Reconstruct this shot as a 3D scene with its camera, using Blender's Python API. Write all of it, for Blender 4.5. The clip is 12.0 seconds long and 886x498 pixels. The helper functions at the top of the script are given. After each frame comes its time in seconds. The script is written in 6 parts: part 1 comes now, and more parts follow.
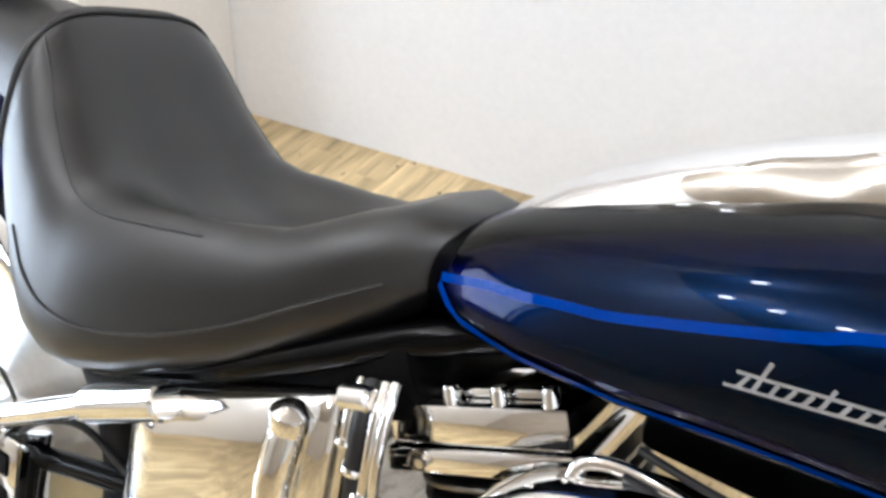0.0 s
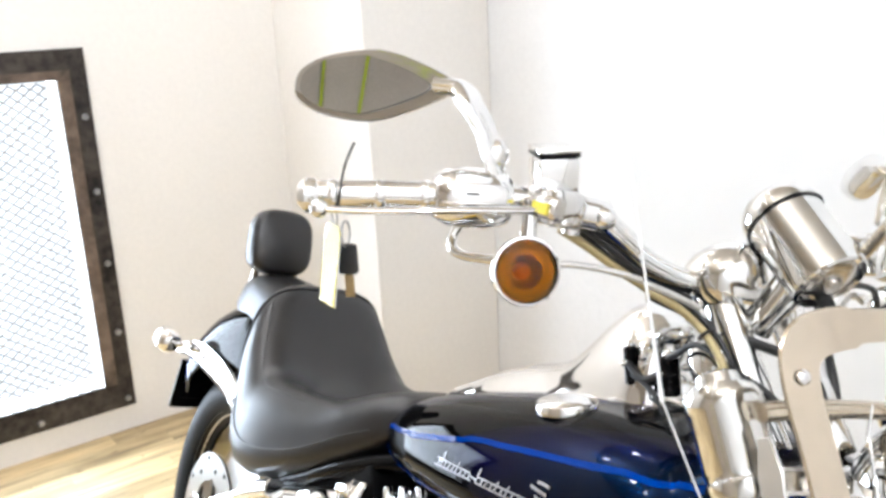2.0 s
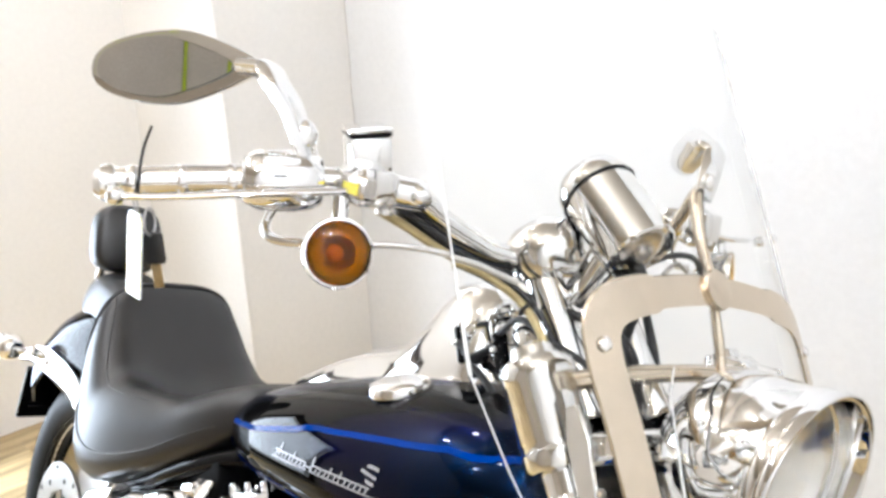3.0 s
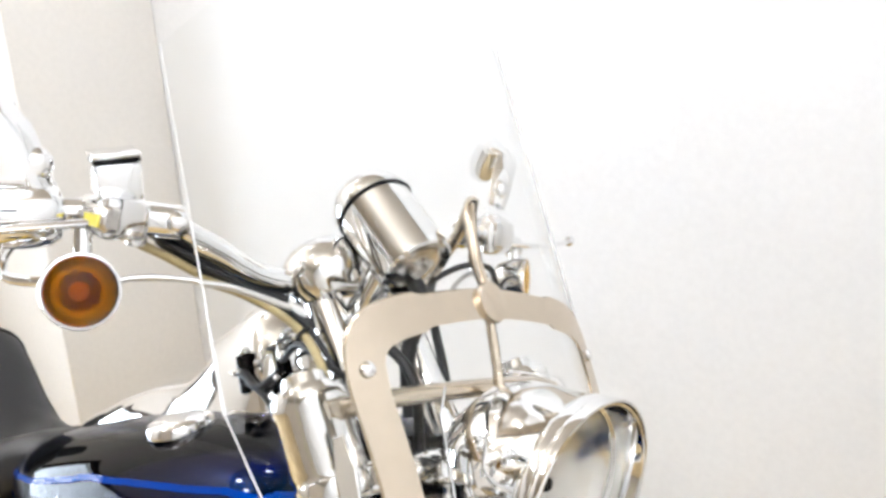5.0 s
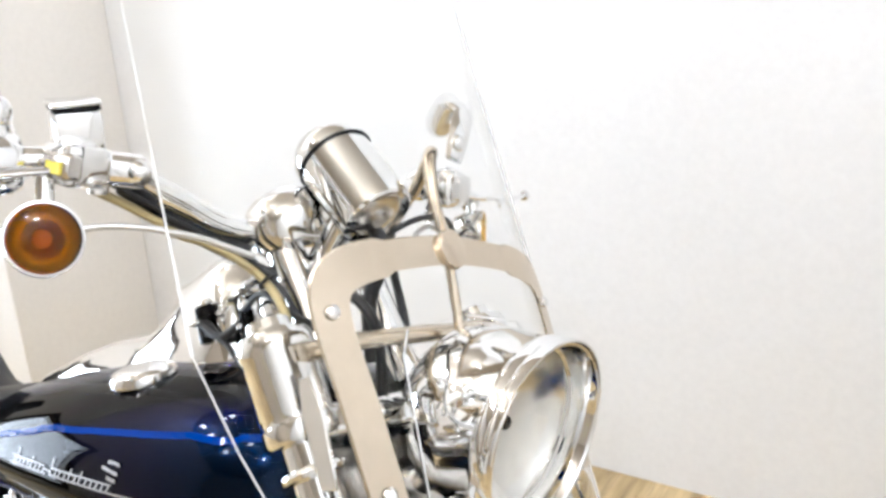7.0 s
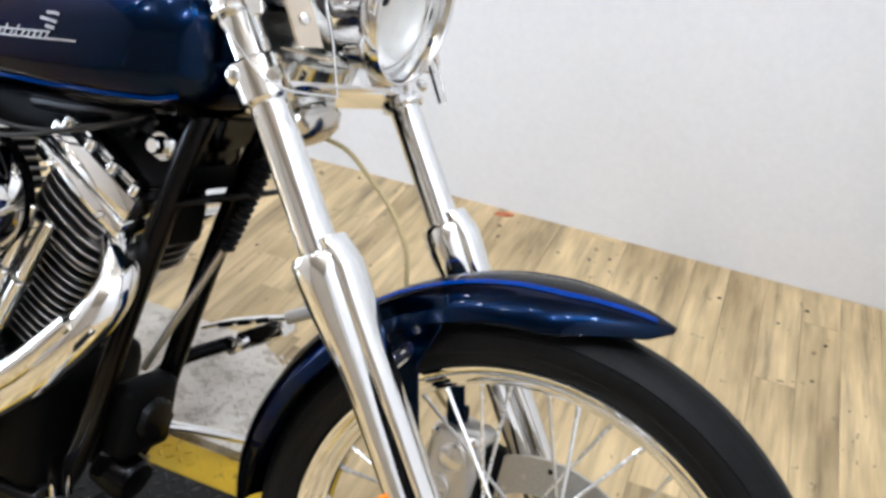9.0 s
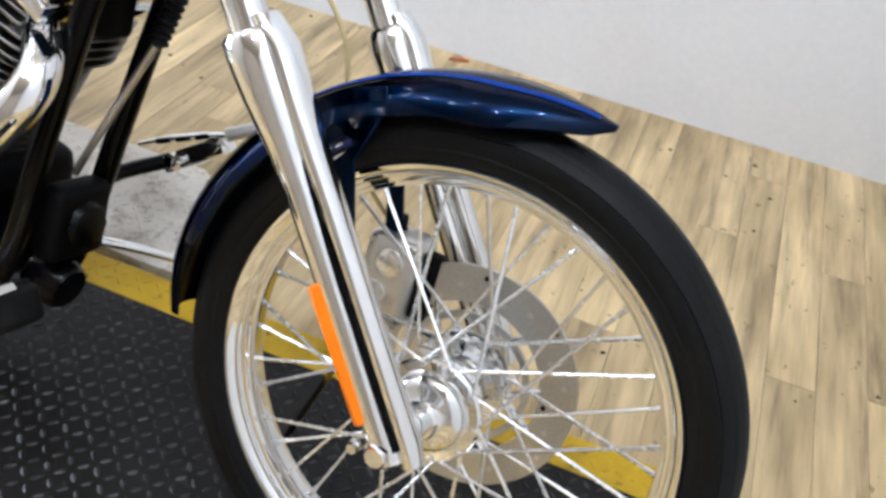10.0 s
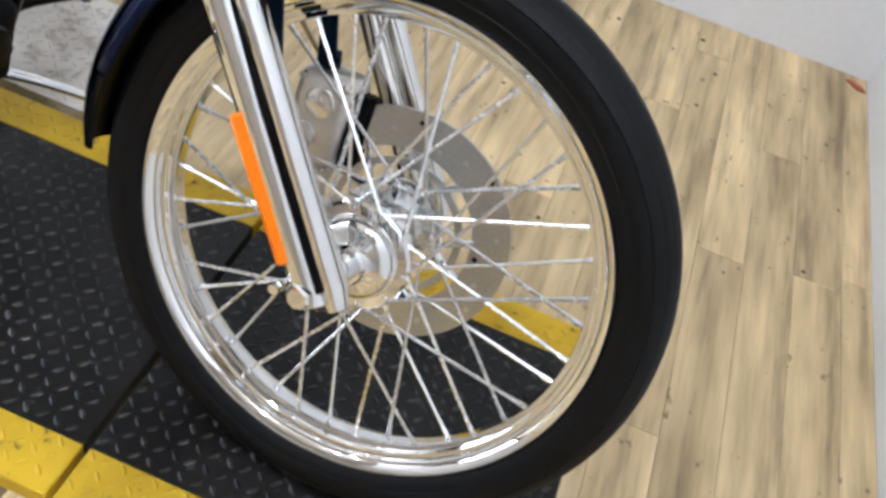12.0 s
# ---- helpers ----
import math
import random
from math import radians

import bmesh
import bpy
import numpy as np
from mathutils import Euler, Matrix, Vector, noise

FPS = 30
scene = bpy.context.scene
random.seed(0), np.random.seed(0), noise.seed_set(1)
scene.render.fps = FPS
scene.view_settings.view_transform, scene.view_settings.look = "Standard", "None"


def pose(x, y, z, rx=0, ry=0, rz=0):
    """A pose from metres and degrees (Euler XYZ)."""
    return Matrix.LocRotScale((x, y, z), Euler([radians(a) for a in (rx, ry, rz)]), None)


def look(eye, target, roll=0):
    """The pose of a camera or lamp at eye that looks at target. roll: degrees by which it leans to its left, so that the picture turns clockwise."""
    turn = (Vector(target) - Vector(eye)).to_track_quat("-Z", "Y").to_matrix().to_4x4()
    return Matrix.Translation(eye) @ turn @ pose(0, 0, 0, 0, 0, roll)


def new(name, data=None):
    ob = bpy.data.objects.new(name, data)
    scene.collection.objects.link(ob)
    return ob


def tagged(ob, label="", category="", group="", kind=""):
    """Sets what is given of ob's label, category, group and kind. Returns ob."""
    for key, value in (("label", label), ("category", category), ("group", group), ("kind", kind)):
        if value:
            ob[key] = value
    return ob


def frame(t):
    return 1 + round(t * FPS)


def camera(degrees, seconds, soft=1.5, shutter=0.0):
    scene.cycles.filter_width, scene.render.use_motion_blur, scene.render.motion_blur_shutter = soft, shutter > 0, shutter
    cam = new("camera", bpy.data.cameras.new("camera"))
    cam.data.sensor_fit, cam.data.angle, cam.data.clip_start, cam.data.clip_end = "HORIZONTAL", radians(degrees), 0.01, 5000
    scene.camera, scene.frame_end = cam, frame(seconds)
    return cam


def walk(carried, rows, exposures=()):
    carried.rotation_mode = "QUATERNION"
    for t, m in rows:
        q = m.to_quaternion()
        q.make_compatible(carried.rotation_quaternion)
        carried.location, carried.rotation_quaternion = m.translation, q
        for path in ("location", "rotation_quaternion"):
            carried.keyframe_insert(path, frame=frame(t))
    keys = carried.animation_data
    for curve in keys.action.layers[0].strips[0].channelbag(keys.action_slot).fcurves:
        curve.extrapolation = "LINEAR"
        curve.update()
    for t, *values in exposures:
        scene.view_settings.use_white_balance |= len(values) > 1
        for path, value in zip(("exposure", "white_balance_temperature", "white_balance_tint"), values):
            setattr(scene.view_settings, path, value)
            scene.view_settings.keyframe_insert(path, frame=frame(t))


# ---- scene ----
SOFT = 3.2
EXPO = [(0.0, -0.24, 5900, 10), (0.7, -0.22, 5850, 10), (1.5, -0.20, 5950, 10), (2.5, -0.18, 6000, 10), (6.7, -0.17, 6000, 10), (8.3, -0.22, 5740, 10), (12.0, -0.40, 5480, 10)]
cam = camera(52.81, 12.0, soft=SOFT, shutter=0.0)
walk(cam, [
    (0.0, pose(0.8667, -0.4310, 1.1755, 55.683, -2.434, 27.483)),
    (0.1, pose(0.8851, -0.4461, 1.1754, 57.554, -0.812, 30.001)),
    (0.2, pose(0.9127, -0.4699, 1.1779, 59.797, 1.086, 32.127)),
    (0.3, pose(0.9503, -0.5008, 1.1914, 61.778, 2.070, 34.148)),
    (0.4, pose(0.9978, -0.5391, 1.2105, 62.869, 2.927, 35.975)),
    (0.5, pose(1.0335, -0.5720, 1.2272, 63.384, 2.833, 37.126)),
    (0.7, pose(1.1272, -0.6226, 1.2655, 64.681, 3.042, 40.232)),
    (1.0, pose(1.2636, -0.6270, 1.2694, 65.841, 3.264, 45.503)),
    (1.2, pose(1.3842, -0.6150, 1.2840, 68.424, 1.883, 49.287)),
    (1.5, pose(1.5276, -0.5840, 1.3196, 70.005, 0.493, 51.269)),
    (1.6, pose(1.5477, -0.5718, 1.3296, 71.367, 2.003, 51.648)),
    (2.0, pose(1.6377, -0.5840, 1.3631, 74.714, 2.804, 51.923)),
    (2.5, pose(1.6604, -0.5649, 1.3609, 75.288, 2.629, 47.985)),
    (3.0, pose(1.6751, -0.5300, 1.3478, 73.777, 3.051, 44.272)),
    (3.5, pose(1.6926, -0.4985, 1.3457, 73.485, 3.143, 40.617)),
    (5.5, pose(1.7136, -0.4419, 1.3479, 73.497, 3.886, 33.401)),
    (6.0, pose(1.7150, -0.4324, 1.3418, 73.372, 4.029, 32.888)),
    (6.5, pose(1.7158, -0.4327, 1.3440, 72.735, 3.886, 32.919)),
    (8.3, pose(1.7629, -0.7353, 1.2683, 63.793, -2.795, 23.403)),
    (8.5, pose(1.7751, -0.7616, 1.2510, 62.436, -3.966, 22.809)),
    (8.8, pose(1.7850, -0.7958, 1.2297, 60.594, -4.668, 21.807)),
    (9.0, pose(1.8026, -0.7939, 1.2148, 59.217, -5.180, 21.931)),
    (9.5, pose(1.8252, -0.8052, 1.1773, 55.620, -7.239, 21.758)),
    (10.0, pose(1.8412, -0.8102, 1.1306, 51.471, -8.279, 20.741)),
    (10.5, pose(1.8573, -0.7963, 1.0963, 47.144, -9.180, 20.464)),
    (11.0, pose(1.8516, -0.7838, 1.0613, 43.646, -9.812, 19.098)),
    (11.5, pose(1.8536, -0.7736, 1.0429, 41.491, -10.021, 18.909)),
    (12.0, pose(1.8562, -0.7994, 1.0712, 44.135, -12.623, 19.379)),
], exposures=EXPO)
# ---------------------------------------------------------------- light
world = bpy.data.worlds.new("world")
world.use_nodes = True
scene.world = world
bg = world.node_tree.nodes["Background"]
sky = world.node_tree.nodes.new("ShaderNodeTexSky")
sky.sky_type, sky.sun_disc, sky.sun_elevation, sky.sun_rotation = "NISHITA", False, radians(40), radians(90)
world.node_tree.links.new(sky.outputs[0], bg.inputs[0])
bg.inputs[1].default_value = 0.1


def area_lamp(name, m, sx, sy, watts, color=(1, 1, 1)):
    d = bpy.data.lights.new(name, "AREA")
    d.shape, d.size, d.size_y, d.energy, d.color = "RECTANGLE", sx, sy, watts, color
    ob = new(name, d)
    ob.matrix_world = m
    return ob


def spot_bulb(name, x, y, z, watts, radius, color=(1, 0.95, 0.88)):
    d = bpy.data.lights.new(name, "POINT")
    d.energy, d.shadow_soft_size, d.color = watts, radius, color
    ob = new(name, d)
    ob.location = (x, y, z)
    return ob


CEIL = 3.2
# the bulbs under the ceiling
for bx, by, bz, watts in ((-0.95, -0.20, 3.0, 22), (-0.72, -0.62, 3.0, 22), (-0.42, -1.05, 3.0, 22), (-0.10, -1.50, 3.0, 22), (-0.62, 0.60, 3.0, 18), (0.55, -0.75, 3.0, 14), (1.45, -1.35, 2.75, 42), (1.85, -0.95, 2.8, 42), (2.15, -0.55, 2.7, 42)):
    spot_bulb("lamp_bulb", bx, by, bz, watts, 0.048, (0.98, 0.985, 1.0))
area_lamp("window_daylight", look((-1.50, -0.42, 0.67), (0, -0.42, 0.67)), 1.2, 1.02, 78, (0.84, 0.92, 1))

# ---------------------------------------------------------------- materials


def mat(name, color, rough=0.5, metal=0.0, grain=None, vary=0.15, bump=0.0, coat=0.0, vary_scale=3.0, spec=0.5):
    """A principled material: two scales of noise vary colour and roughness, fine noise gives relief."""
    m = bpy.data.materials.new(name)
    m.use_nodes = True
    nt = m.node_tree
    p = nt.nodes["Principled BSDF"]
    p.inputs["Roughness"].default_value = rough
    p.inputs["Metallic"].default_value = metal
    p.inputs["Coat Weight"].default_value = coat
    p.inputs["Coat Roughness"].default_value, p.inputs["Coat IOR"].default_value = 0.02, 1.28
    p.inputs["Specular IOR Level"].default_value = spec
    tc = nt.nodes.new("ShaderNodeTexCoord")
    n1, n2 = nt.nodes.new("ShaderNodeTexNoise"), nt.nodes.new("ShaderNodeTexNoise")
    n1.inputs["Scale"].default_value, n1.inputs["Detail"].default_value = vary_scale, 4
    n2.inputs["Scale"].default_value, n2.inputs["Detail"].default_value = grain or 120, 3
    add = nt.nodes.new("ShaderNodeMath")
    add.operation = "ADD"
    ramp = nt.nodes.new("ShaderNodeValToRGB")
    lo = [max(0, c * (1 - vary)) for c in color]
    hi = [min(1, c * (1 + vary)) for c in color]
    ramp.color_ramp.elements[0].color, ramp.color_ramp.elements[1].color = (*lo, 1), (*hi, 1)
    ramp.color_ramp.elements[0].position, ramp.color_ramp.elements[1].position = 0.35, 0.65
    half = nt.nodes.new("ShaderNodeMath")
    half.operation, half.inputs[1].default_value = "MULTIPLY", 0.5
    for n in (n1, n2):
        nt.links.new(tc.outputs["Object"], n.inputs["Vector"])
    nt.links.new(n1.outputs["Fac"], add.inputs[0])
    nt.links.new(n2.outputs["Fac"], add.inputs[1])
    nt.links.new(add.outputs[0], half.inputs[0])
    nt.links.new(half.outputs[0], ramp.inputs[0])
    nt.links.new(ramp.outputs[0], p.inputs["Base Color"])
    rr = nt.nodes.new("ShaderNodeMapRange")
    rr.inputs["To Min"].default_value, rr.inputs["To Max"].default_value = rough * 0.8, min(1, rough * 1.25)
    nt.links.new(half.outputs[0], rr.inputs["Value"])
    nt.links.new(rr.outputs[0], p.inputs["Roughness"])
    if bump:
        b = nt.nodes.new("ShaderNodeBump")
        b.inputs["Strength"].default_value, b.inputs["Distance"].default_value = bump, 0.002
        nt.links.new(n2.outputs["Fac"], b.inputs["Height"])
        nt.links.new(b.outputs[0], p.inputs["Normal"])
    return m


CHROME = mat("chrome", (0.79, 0.79, 0.785), 0.045, 1.0, grain=40, vary=0.03)
CHROME_WORN = mat("chrome_dull", (0.62, 0.60, 0.57), 0.16, 1.0, grain=60, vary=0.12)
POLISHED = mat("polished_alloy", (0.72, 0.70, 0.66), 0.2, 1.0, grain=90, vary=0.08)
RIM_ALLOY = mat("cast_rim_alloy", (0.62, 0.60, 0.57), 0.32, 1.0, grain=120, vary=0.06)
ALLOY = mat("bare_alloy", (0.55, 0.54, 0.52), 0.38, 1.0, grain=150, vary=0.12, bump=0.05)
FIN = mat("dark_fin_alloy", (0.20, 0.195, 0.185), 0.34, 1.0, grain=150, vary=0.15, bump=0.05)
SATIN = mat("satin_stainless", (0.62, 0.54, 0.43), 0.22, 1.0, grain=70, vary=0.05)
BLUE = mat("deep_blue_metallic_paint", (0.0001, 0.0062, 0.025), 0.24, 1.0, grain=900, vary=0.3, coat=0.55, spec=0.0)
BLUE.node_tree.nodes["Principled BSDF"].inputs["Specular Tint"].default_value = (0.01, 0.06, 0.22, 1)   # blue flake, also at a slant
STRIPE = mat("bright_blue_pinstripe", (0.0, 0.028, 0.22), 0.4, 0.0, grain=300, vary=0.1, coat=0.4, spec=0.0)
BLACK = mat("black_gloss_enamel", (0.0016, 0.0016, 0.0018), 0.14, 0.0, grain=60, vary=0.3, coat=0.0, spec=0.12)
BLACK_MATT = mat("black_crackle_finish", (0.0025, 0.0025, 0.0026), 0.45, 0.0, grain=400, vary=0.4, bump=0.3, spec=0.05)
RUBBER = mat("black_rubber", (0.0048, 0.0048, 0.005), 0.5, 0.0, grain=160, vary=0.4, bump=0.1, spec=0.13)
LEATHER = mat("black_vinyl", (0.0045, 0.0042, 0.0042), 0.37, 0.0, grain=420, vary=0.3, bump=0.10, spec=0.65)
AMBER_BULB = mat("amber_bulb", (0.5, 0.2, 0.02), 0.2, 0.0, coat=1.0)
ORANGE = mat("orange_reflector", (0.90, 0.20, 0.0), 0.35, 0.0, grain=500, vary=0.08, coat=0.0, spec=0.15)
RED = mat("red_plastic", (0.45, 0.01, 0.01), 0.3, 0.0, coat=0.5)
BRAIDED = mat("braided_hose", (0.42, 0.34, 0.17), 0.4, 0.35, grain=800, vary=0.3, bump=0.3)
CABLE = mat("black_cable", (0.006, 0.006, 0.0065), 0.45)
ZINC = mat("zinc_spoke", (0.80, 0.81, 0.82), 0.26, 1.0, grain=200, vary=0.06)
DISC = mat("brushed_brake_disc", (0.50, 0.49, 0.46), 0.30, 1.0, grain=250, vary=0.15)
WALL = mat("white_wall_paint", (0.80, 0.80, 0.80), 0.7, 0.0, grain=60, vary=0.03, bump=0.12, vary_scale=1.2)
# white wall paint with the warm bounced light mixed into its colour
WARM_TINT_WALL = mat("white_paint_warm_shade", (0.81, 0.785, 0.745), 0.7, 0.0, grain=60, vary=0.03, bump=0.12, vary_scale=1.2)
CEILING = mat("tan_ceiling_boards", (0.40, 0.35, 0.29), 0.8, 0.0, grain=60, vary=0.04)
FAR_WALL = mat("tan_wall_paint", (0.45, 0.395, 0.33), 0.7, 0.0, grain=60, vary=0.12)
FRAME_STEEL = mat("rusty_black_steel", (0.05, 0.042, 0.036), 0.6, 0.5, grain=35, vary=0.8, bump=0.3, vary_scale=9)
RUSTY = mat("rust_brown_steel", (0.13, 0.095, 0.07), 0.65, 0.3, grain=30, vary=0.6, bump=0.3, vary_scale=7)
BOLT = mat("grey_bolt", (0.4, 0.4, 0.4), 0.4, 1.0)
TAG = mat("yellow_card", (0.70, 0.61, 0.06), 0.3, 0.0, grain=80, vary=0.06, coat=1.0)
KEYBLACK = mat("black_key_plastic", (0.012, 0.012, 0.012), 0.35)
BRASS = mat("worn_brass_key", (0.5, 0.38, 0.2), 0.3, 1.0)
SILVER_SCRIPT = mat("silver_lettering", (0.30, 0.30, 0.31), 0.4, 0.5)


def glass_mat(name, color=(1, 1, 1), rough=0.0, ior=1.45):
    m = bpy.data.materials.new(name)
    m.use_nodes = True
    p = m.node_tree.nodes["Principled BSDF"]
    p.inputs["Base Color"].default_value = (*color, 1)
    p.inputs["Roughness"].default_value, p.inputs["IOR"].default_value = rough, ior
    p.inputs["Transmission Weight"].default_value = 1.0
    return m


GLASS = glass_mat("clear_polycarbonate", (0.97, 0.975, 0.97), 0.01, 1.08)
LENS = glass_mat("clear_lens", (0.96, 0.97, 0.97), 0.02, 1.2)
AMBER = glass_mat("amber_lens", (0.74, 0.42, 0.03), 0.03, 1.3)
MIRROR = mat("mirror_glass", (0.60, 0.61, 0.62), 0.012, 1.0, vary=0.01)

# ---------------------------------------------------------------- mesh helpers


def mesh_from(name, bm, material, sharp=38):
    me = bpy.data.meshes.new(name)
    bmesh.ops.recalc_face_normals(bm, faces=bm.faces)
    bm.to_mesh(me)
    bm.free()
    me.polygons.foreach_set("use_smooth", [True] * len(me.polygons))
    me.set_sharp_from_angle(angle=radians(sharp))
    me.materials.append(material)
    return me


def part(name, bm, material, parent, label="", sharp=38):
    ob = new(name, mesh_from(name, bm, material, sharp))
    ob.parent = parent
    if label:
        tagged(ob, label)
    return ob


def thing(name, bm, material, label, category, group="", kind="", sharp=38):
    return tagged(new(name, mesh_from(name, bm, material, sharp)), label, category, group, kind)


def loft(rings, closed=True, caps=True, bm=None):
    """Skins a row of rings that have the same number of points."""
    bm = bm or bmesh.new()
    vs = [[bm.verts.new(p) for p in r] for r in rings]
    n = len(rings[0])
    for a, b in zip(vs, vs[1:]):
        for i in range(n if closed else n - 1):
            j = (i + 1) % n
            bm.faces.new((a[i], a[j], b[j], b[i]))
    if caps and closed:
        bm.faces.new(vs[0])
        bm.faces.new(vs[-1])
    return bm


def frames_along(pts):
    """Turned frames along a polyline without twist."""
    pts = [Vector(p) for p in pts]
    out = []
    up = None
    for i, p in enumerate(pts):
        d = (pts[min(i + 1, len(pts) - 1)] - pts[max(i - 1, 0)]).normalized()
        if up is None:
            up = Vector((0, 0, 1)) if abs(d.z) < 0.9 else Vector((1, 0, 0))
        side = d.cross(up).normalized()
        up = side.cross(d).normalized()
        out.append((p, side, up))
    return out


def smooth_path(pts, steps=6):
    """Catmull-Rom through the points."""
    P = [Vector(p) for p in pts]
    P = [2 * P[0] - P[1]] + P + [2 * P[-1] - P[-2]]
    out = []
    for i in range(1, len(P) - 2):
        for k in range(steps):
            t = k / steps
            a, b, c, d = P[i - 1:i + 3]
            out.append(0.5 * (2 * b + (c - a) * t + (2 * a - 5 * b + 4 * c - d) * t * t + (3 * b - a - 3 * c + d) * t ** 3))
    out.append(P[-2])
    return out


def tube(pts, radius, segs=14, flat=1.0, bm=None, curve=0):
    """A round (or flattened) bar along the points. radius: one number or one a point."""
    if curve:
        n0 = len(pts)
        pts = smooth_path(pts, curve)
        if not isinstance(radius, (int, float)):
            r0 = list(radius)
            radius = [r0[min(i // curve, n0 - 1)] + (r0[min(i // curve + 1, n0 - 1)] - r0[min(i // curve, n0 - 1)]) * (i % curve) / curve for i in range(len(pts))]
    rad = [radius] * len(pts) if isinstance(radius, (int, float)) else radius
    rings = []
    for (p, s, u), r in zip(frames_along(pts), rad):
        rings.append([p + s * (math.cos(a) * r) + u * (math.sin(a) * r * flat) for a in [2 * math.pi * k / segs for k in range(segs)]])
    return loft(rings, bm=bm)


def lathe(profile, m=None, segs=40, caps=True, bm=None):
    """Turns (radius, height) pairs about the local z axis, then places them by m."""
    m = m or Matrix()
    rings = [[m @ Vector((r * math.cos(2 * math.pi * k / segs), r * math.sin(2 * math.pi * k / segs), z)) for k in range(segs)] for r, z in profile]
    return loft(rings, caps=caps, bm=bm)


def along(a, b):
    """A pose at a whose z axis points to b."""
    d = Vector(b) - Vector(a)
    return Matrix.Translation(a) @ d.to_track_quat("Z", "Y").to_matrix().to_4x4()


def cyl(a, b, r, segs=24, bevel=0.002, bm=None, r2=None):
    """A round bar from a to b with softened ends."""
    h = (Vector(b) - Vector(a)).length
    r2 = r if r2 is None else r2
    return lathe([(max(r - bevel, 1e-4), 0), (r, bevel), (r2, h - bevel), (max(r2 - bevel, 1e-4), h)], along(a, b), segs, bm=bm)


def box(x0, y0, z0, x1, y1, z1, bevel=0.0, m=None, segs=1, bm=None):
    own = bmesh.new()
    r = bmesh.ops.create_cube(own, size=1)["verts"]
    for v in r:
        v.co = Vector(((x0 + x1) / 2 + v.co.x * (x1 - x0), (y0 + y1) / 2 + v.co.y * (y1 - y0), (z0 + z1) / 2 + v.co.z * (z1 - z0)))
    if bevel:
        bmesh.ops.bevel(own, geom=own.edges[:], offset=bevel, segments=segs, affect="EDGES", profile=0.5)
    if m:
        bmesh.ops.transform(own, matrix=m, verts=own.verts)
    return join(bm, own)


def join(bm, own):
    if bm is None:
        return own
    me = bpy.data.meshes.new("tmp")
    own.to_mesh(me)
    own.free()
    bm.from_mesh(me)
    bpy.data.meshes.remove(me)
    return bm


def ball(c, r, squash=(1, 1, 1), bm=None, segs=24):
    own = bmesh.new()
    bmesh.ops.create_uvsphere(own, u_segments=segs, v_segments=segs // 2, radius=1)
    for v in own.verts:
        v.co = Vector(c) + Vector((v.co.x * r * squash[0], v.co.y * r * squash[1], v.co.z * r * squash[2]))
    return join(bm, own)


def torus(c, axis, R, r, segs=64, sides=16, flat=1.0, bm=None):
    """A ring about an axis; flat squeezes it along that axis."""
    m = along(c, Vector(c) + Vector(axis))
    rings = []
    for k in range(segs):
        a = 2 * math.pi * k / segs
        rings.append([m @ Vector(((R + r * math.cos(b)) * math.cos(a), (R + r * math.cos(b)) * math.sin(a), r * flat * math.sin(b))) for b in [2 * math.pi * j / sides for j in range(sides)]])
    rings.append(rings[0])
    bm = loft(rings, caps=False, bm=bm)
    bmesh.ops.remove_doubles(bm, verts=bm.verts, dist=1e-6)
    return bm


def plate(outline, thick, m=None, bm=None, bevel=0.0):
    """A flat plate: an outline in local x, y, thick in z."""
    own = bmesh.new()
    f = own.faces.new([own.verts.new((x, y, 0)) for x, y in outline])
    g = bmesh.ops.extrude_face_region(own, geom=[f])["geom"]
    for v in g:
        if isinstance(v, bmesh.types.BMVert):
            v.co.z += thick
    if bevel:
        bmesh.ops.bevel(own, geom=own.edges[:], offset=bevel, segments=1, affect="EDGES")
    if m:
        bmesh.ops.transform(own, matrix=m, verts=own.verts)
    return join(bm, own)


def bolt(p, axis, r=0.006, h=0.005, bm=None):
    return lathe([(r, 0), (r, h * 0.6), (r * 0.75, h), (0.0005, h)], along(p, Vector(p) + Vector(axis)), 8, bm=bm)

# ---------------------------------------------------------------- the room
FLOOR_Z = -0.03
X0, X1, Y0, Y1 = -1.365, 2.52, -4.4, 1.507
COL_X, COL_Y = -0.78, 0.985
WIN = (-1.05, 0.205, 0.15, 1.195)   # opening: y from, y to, z from, z to


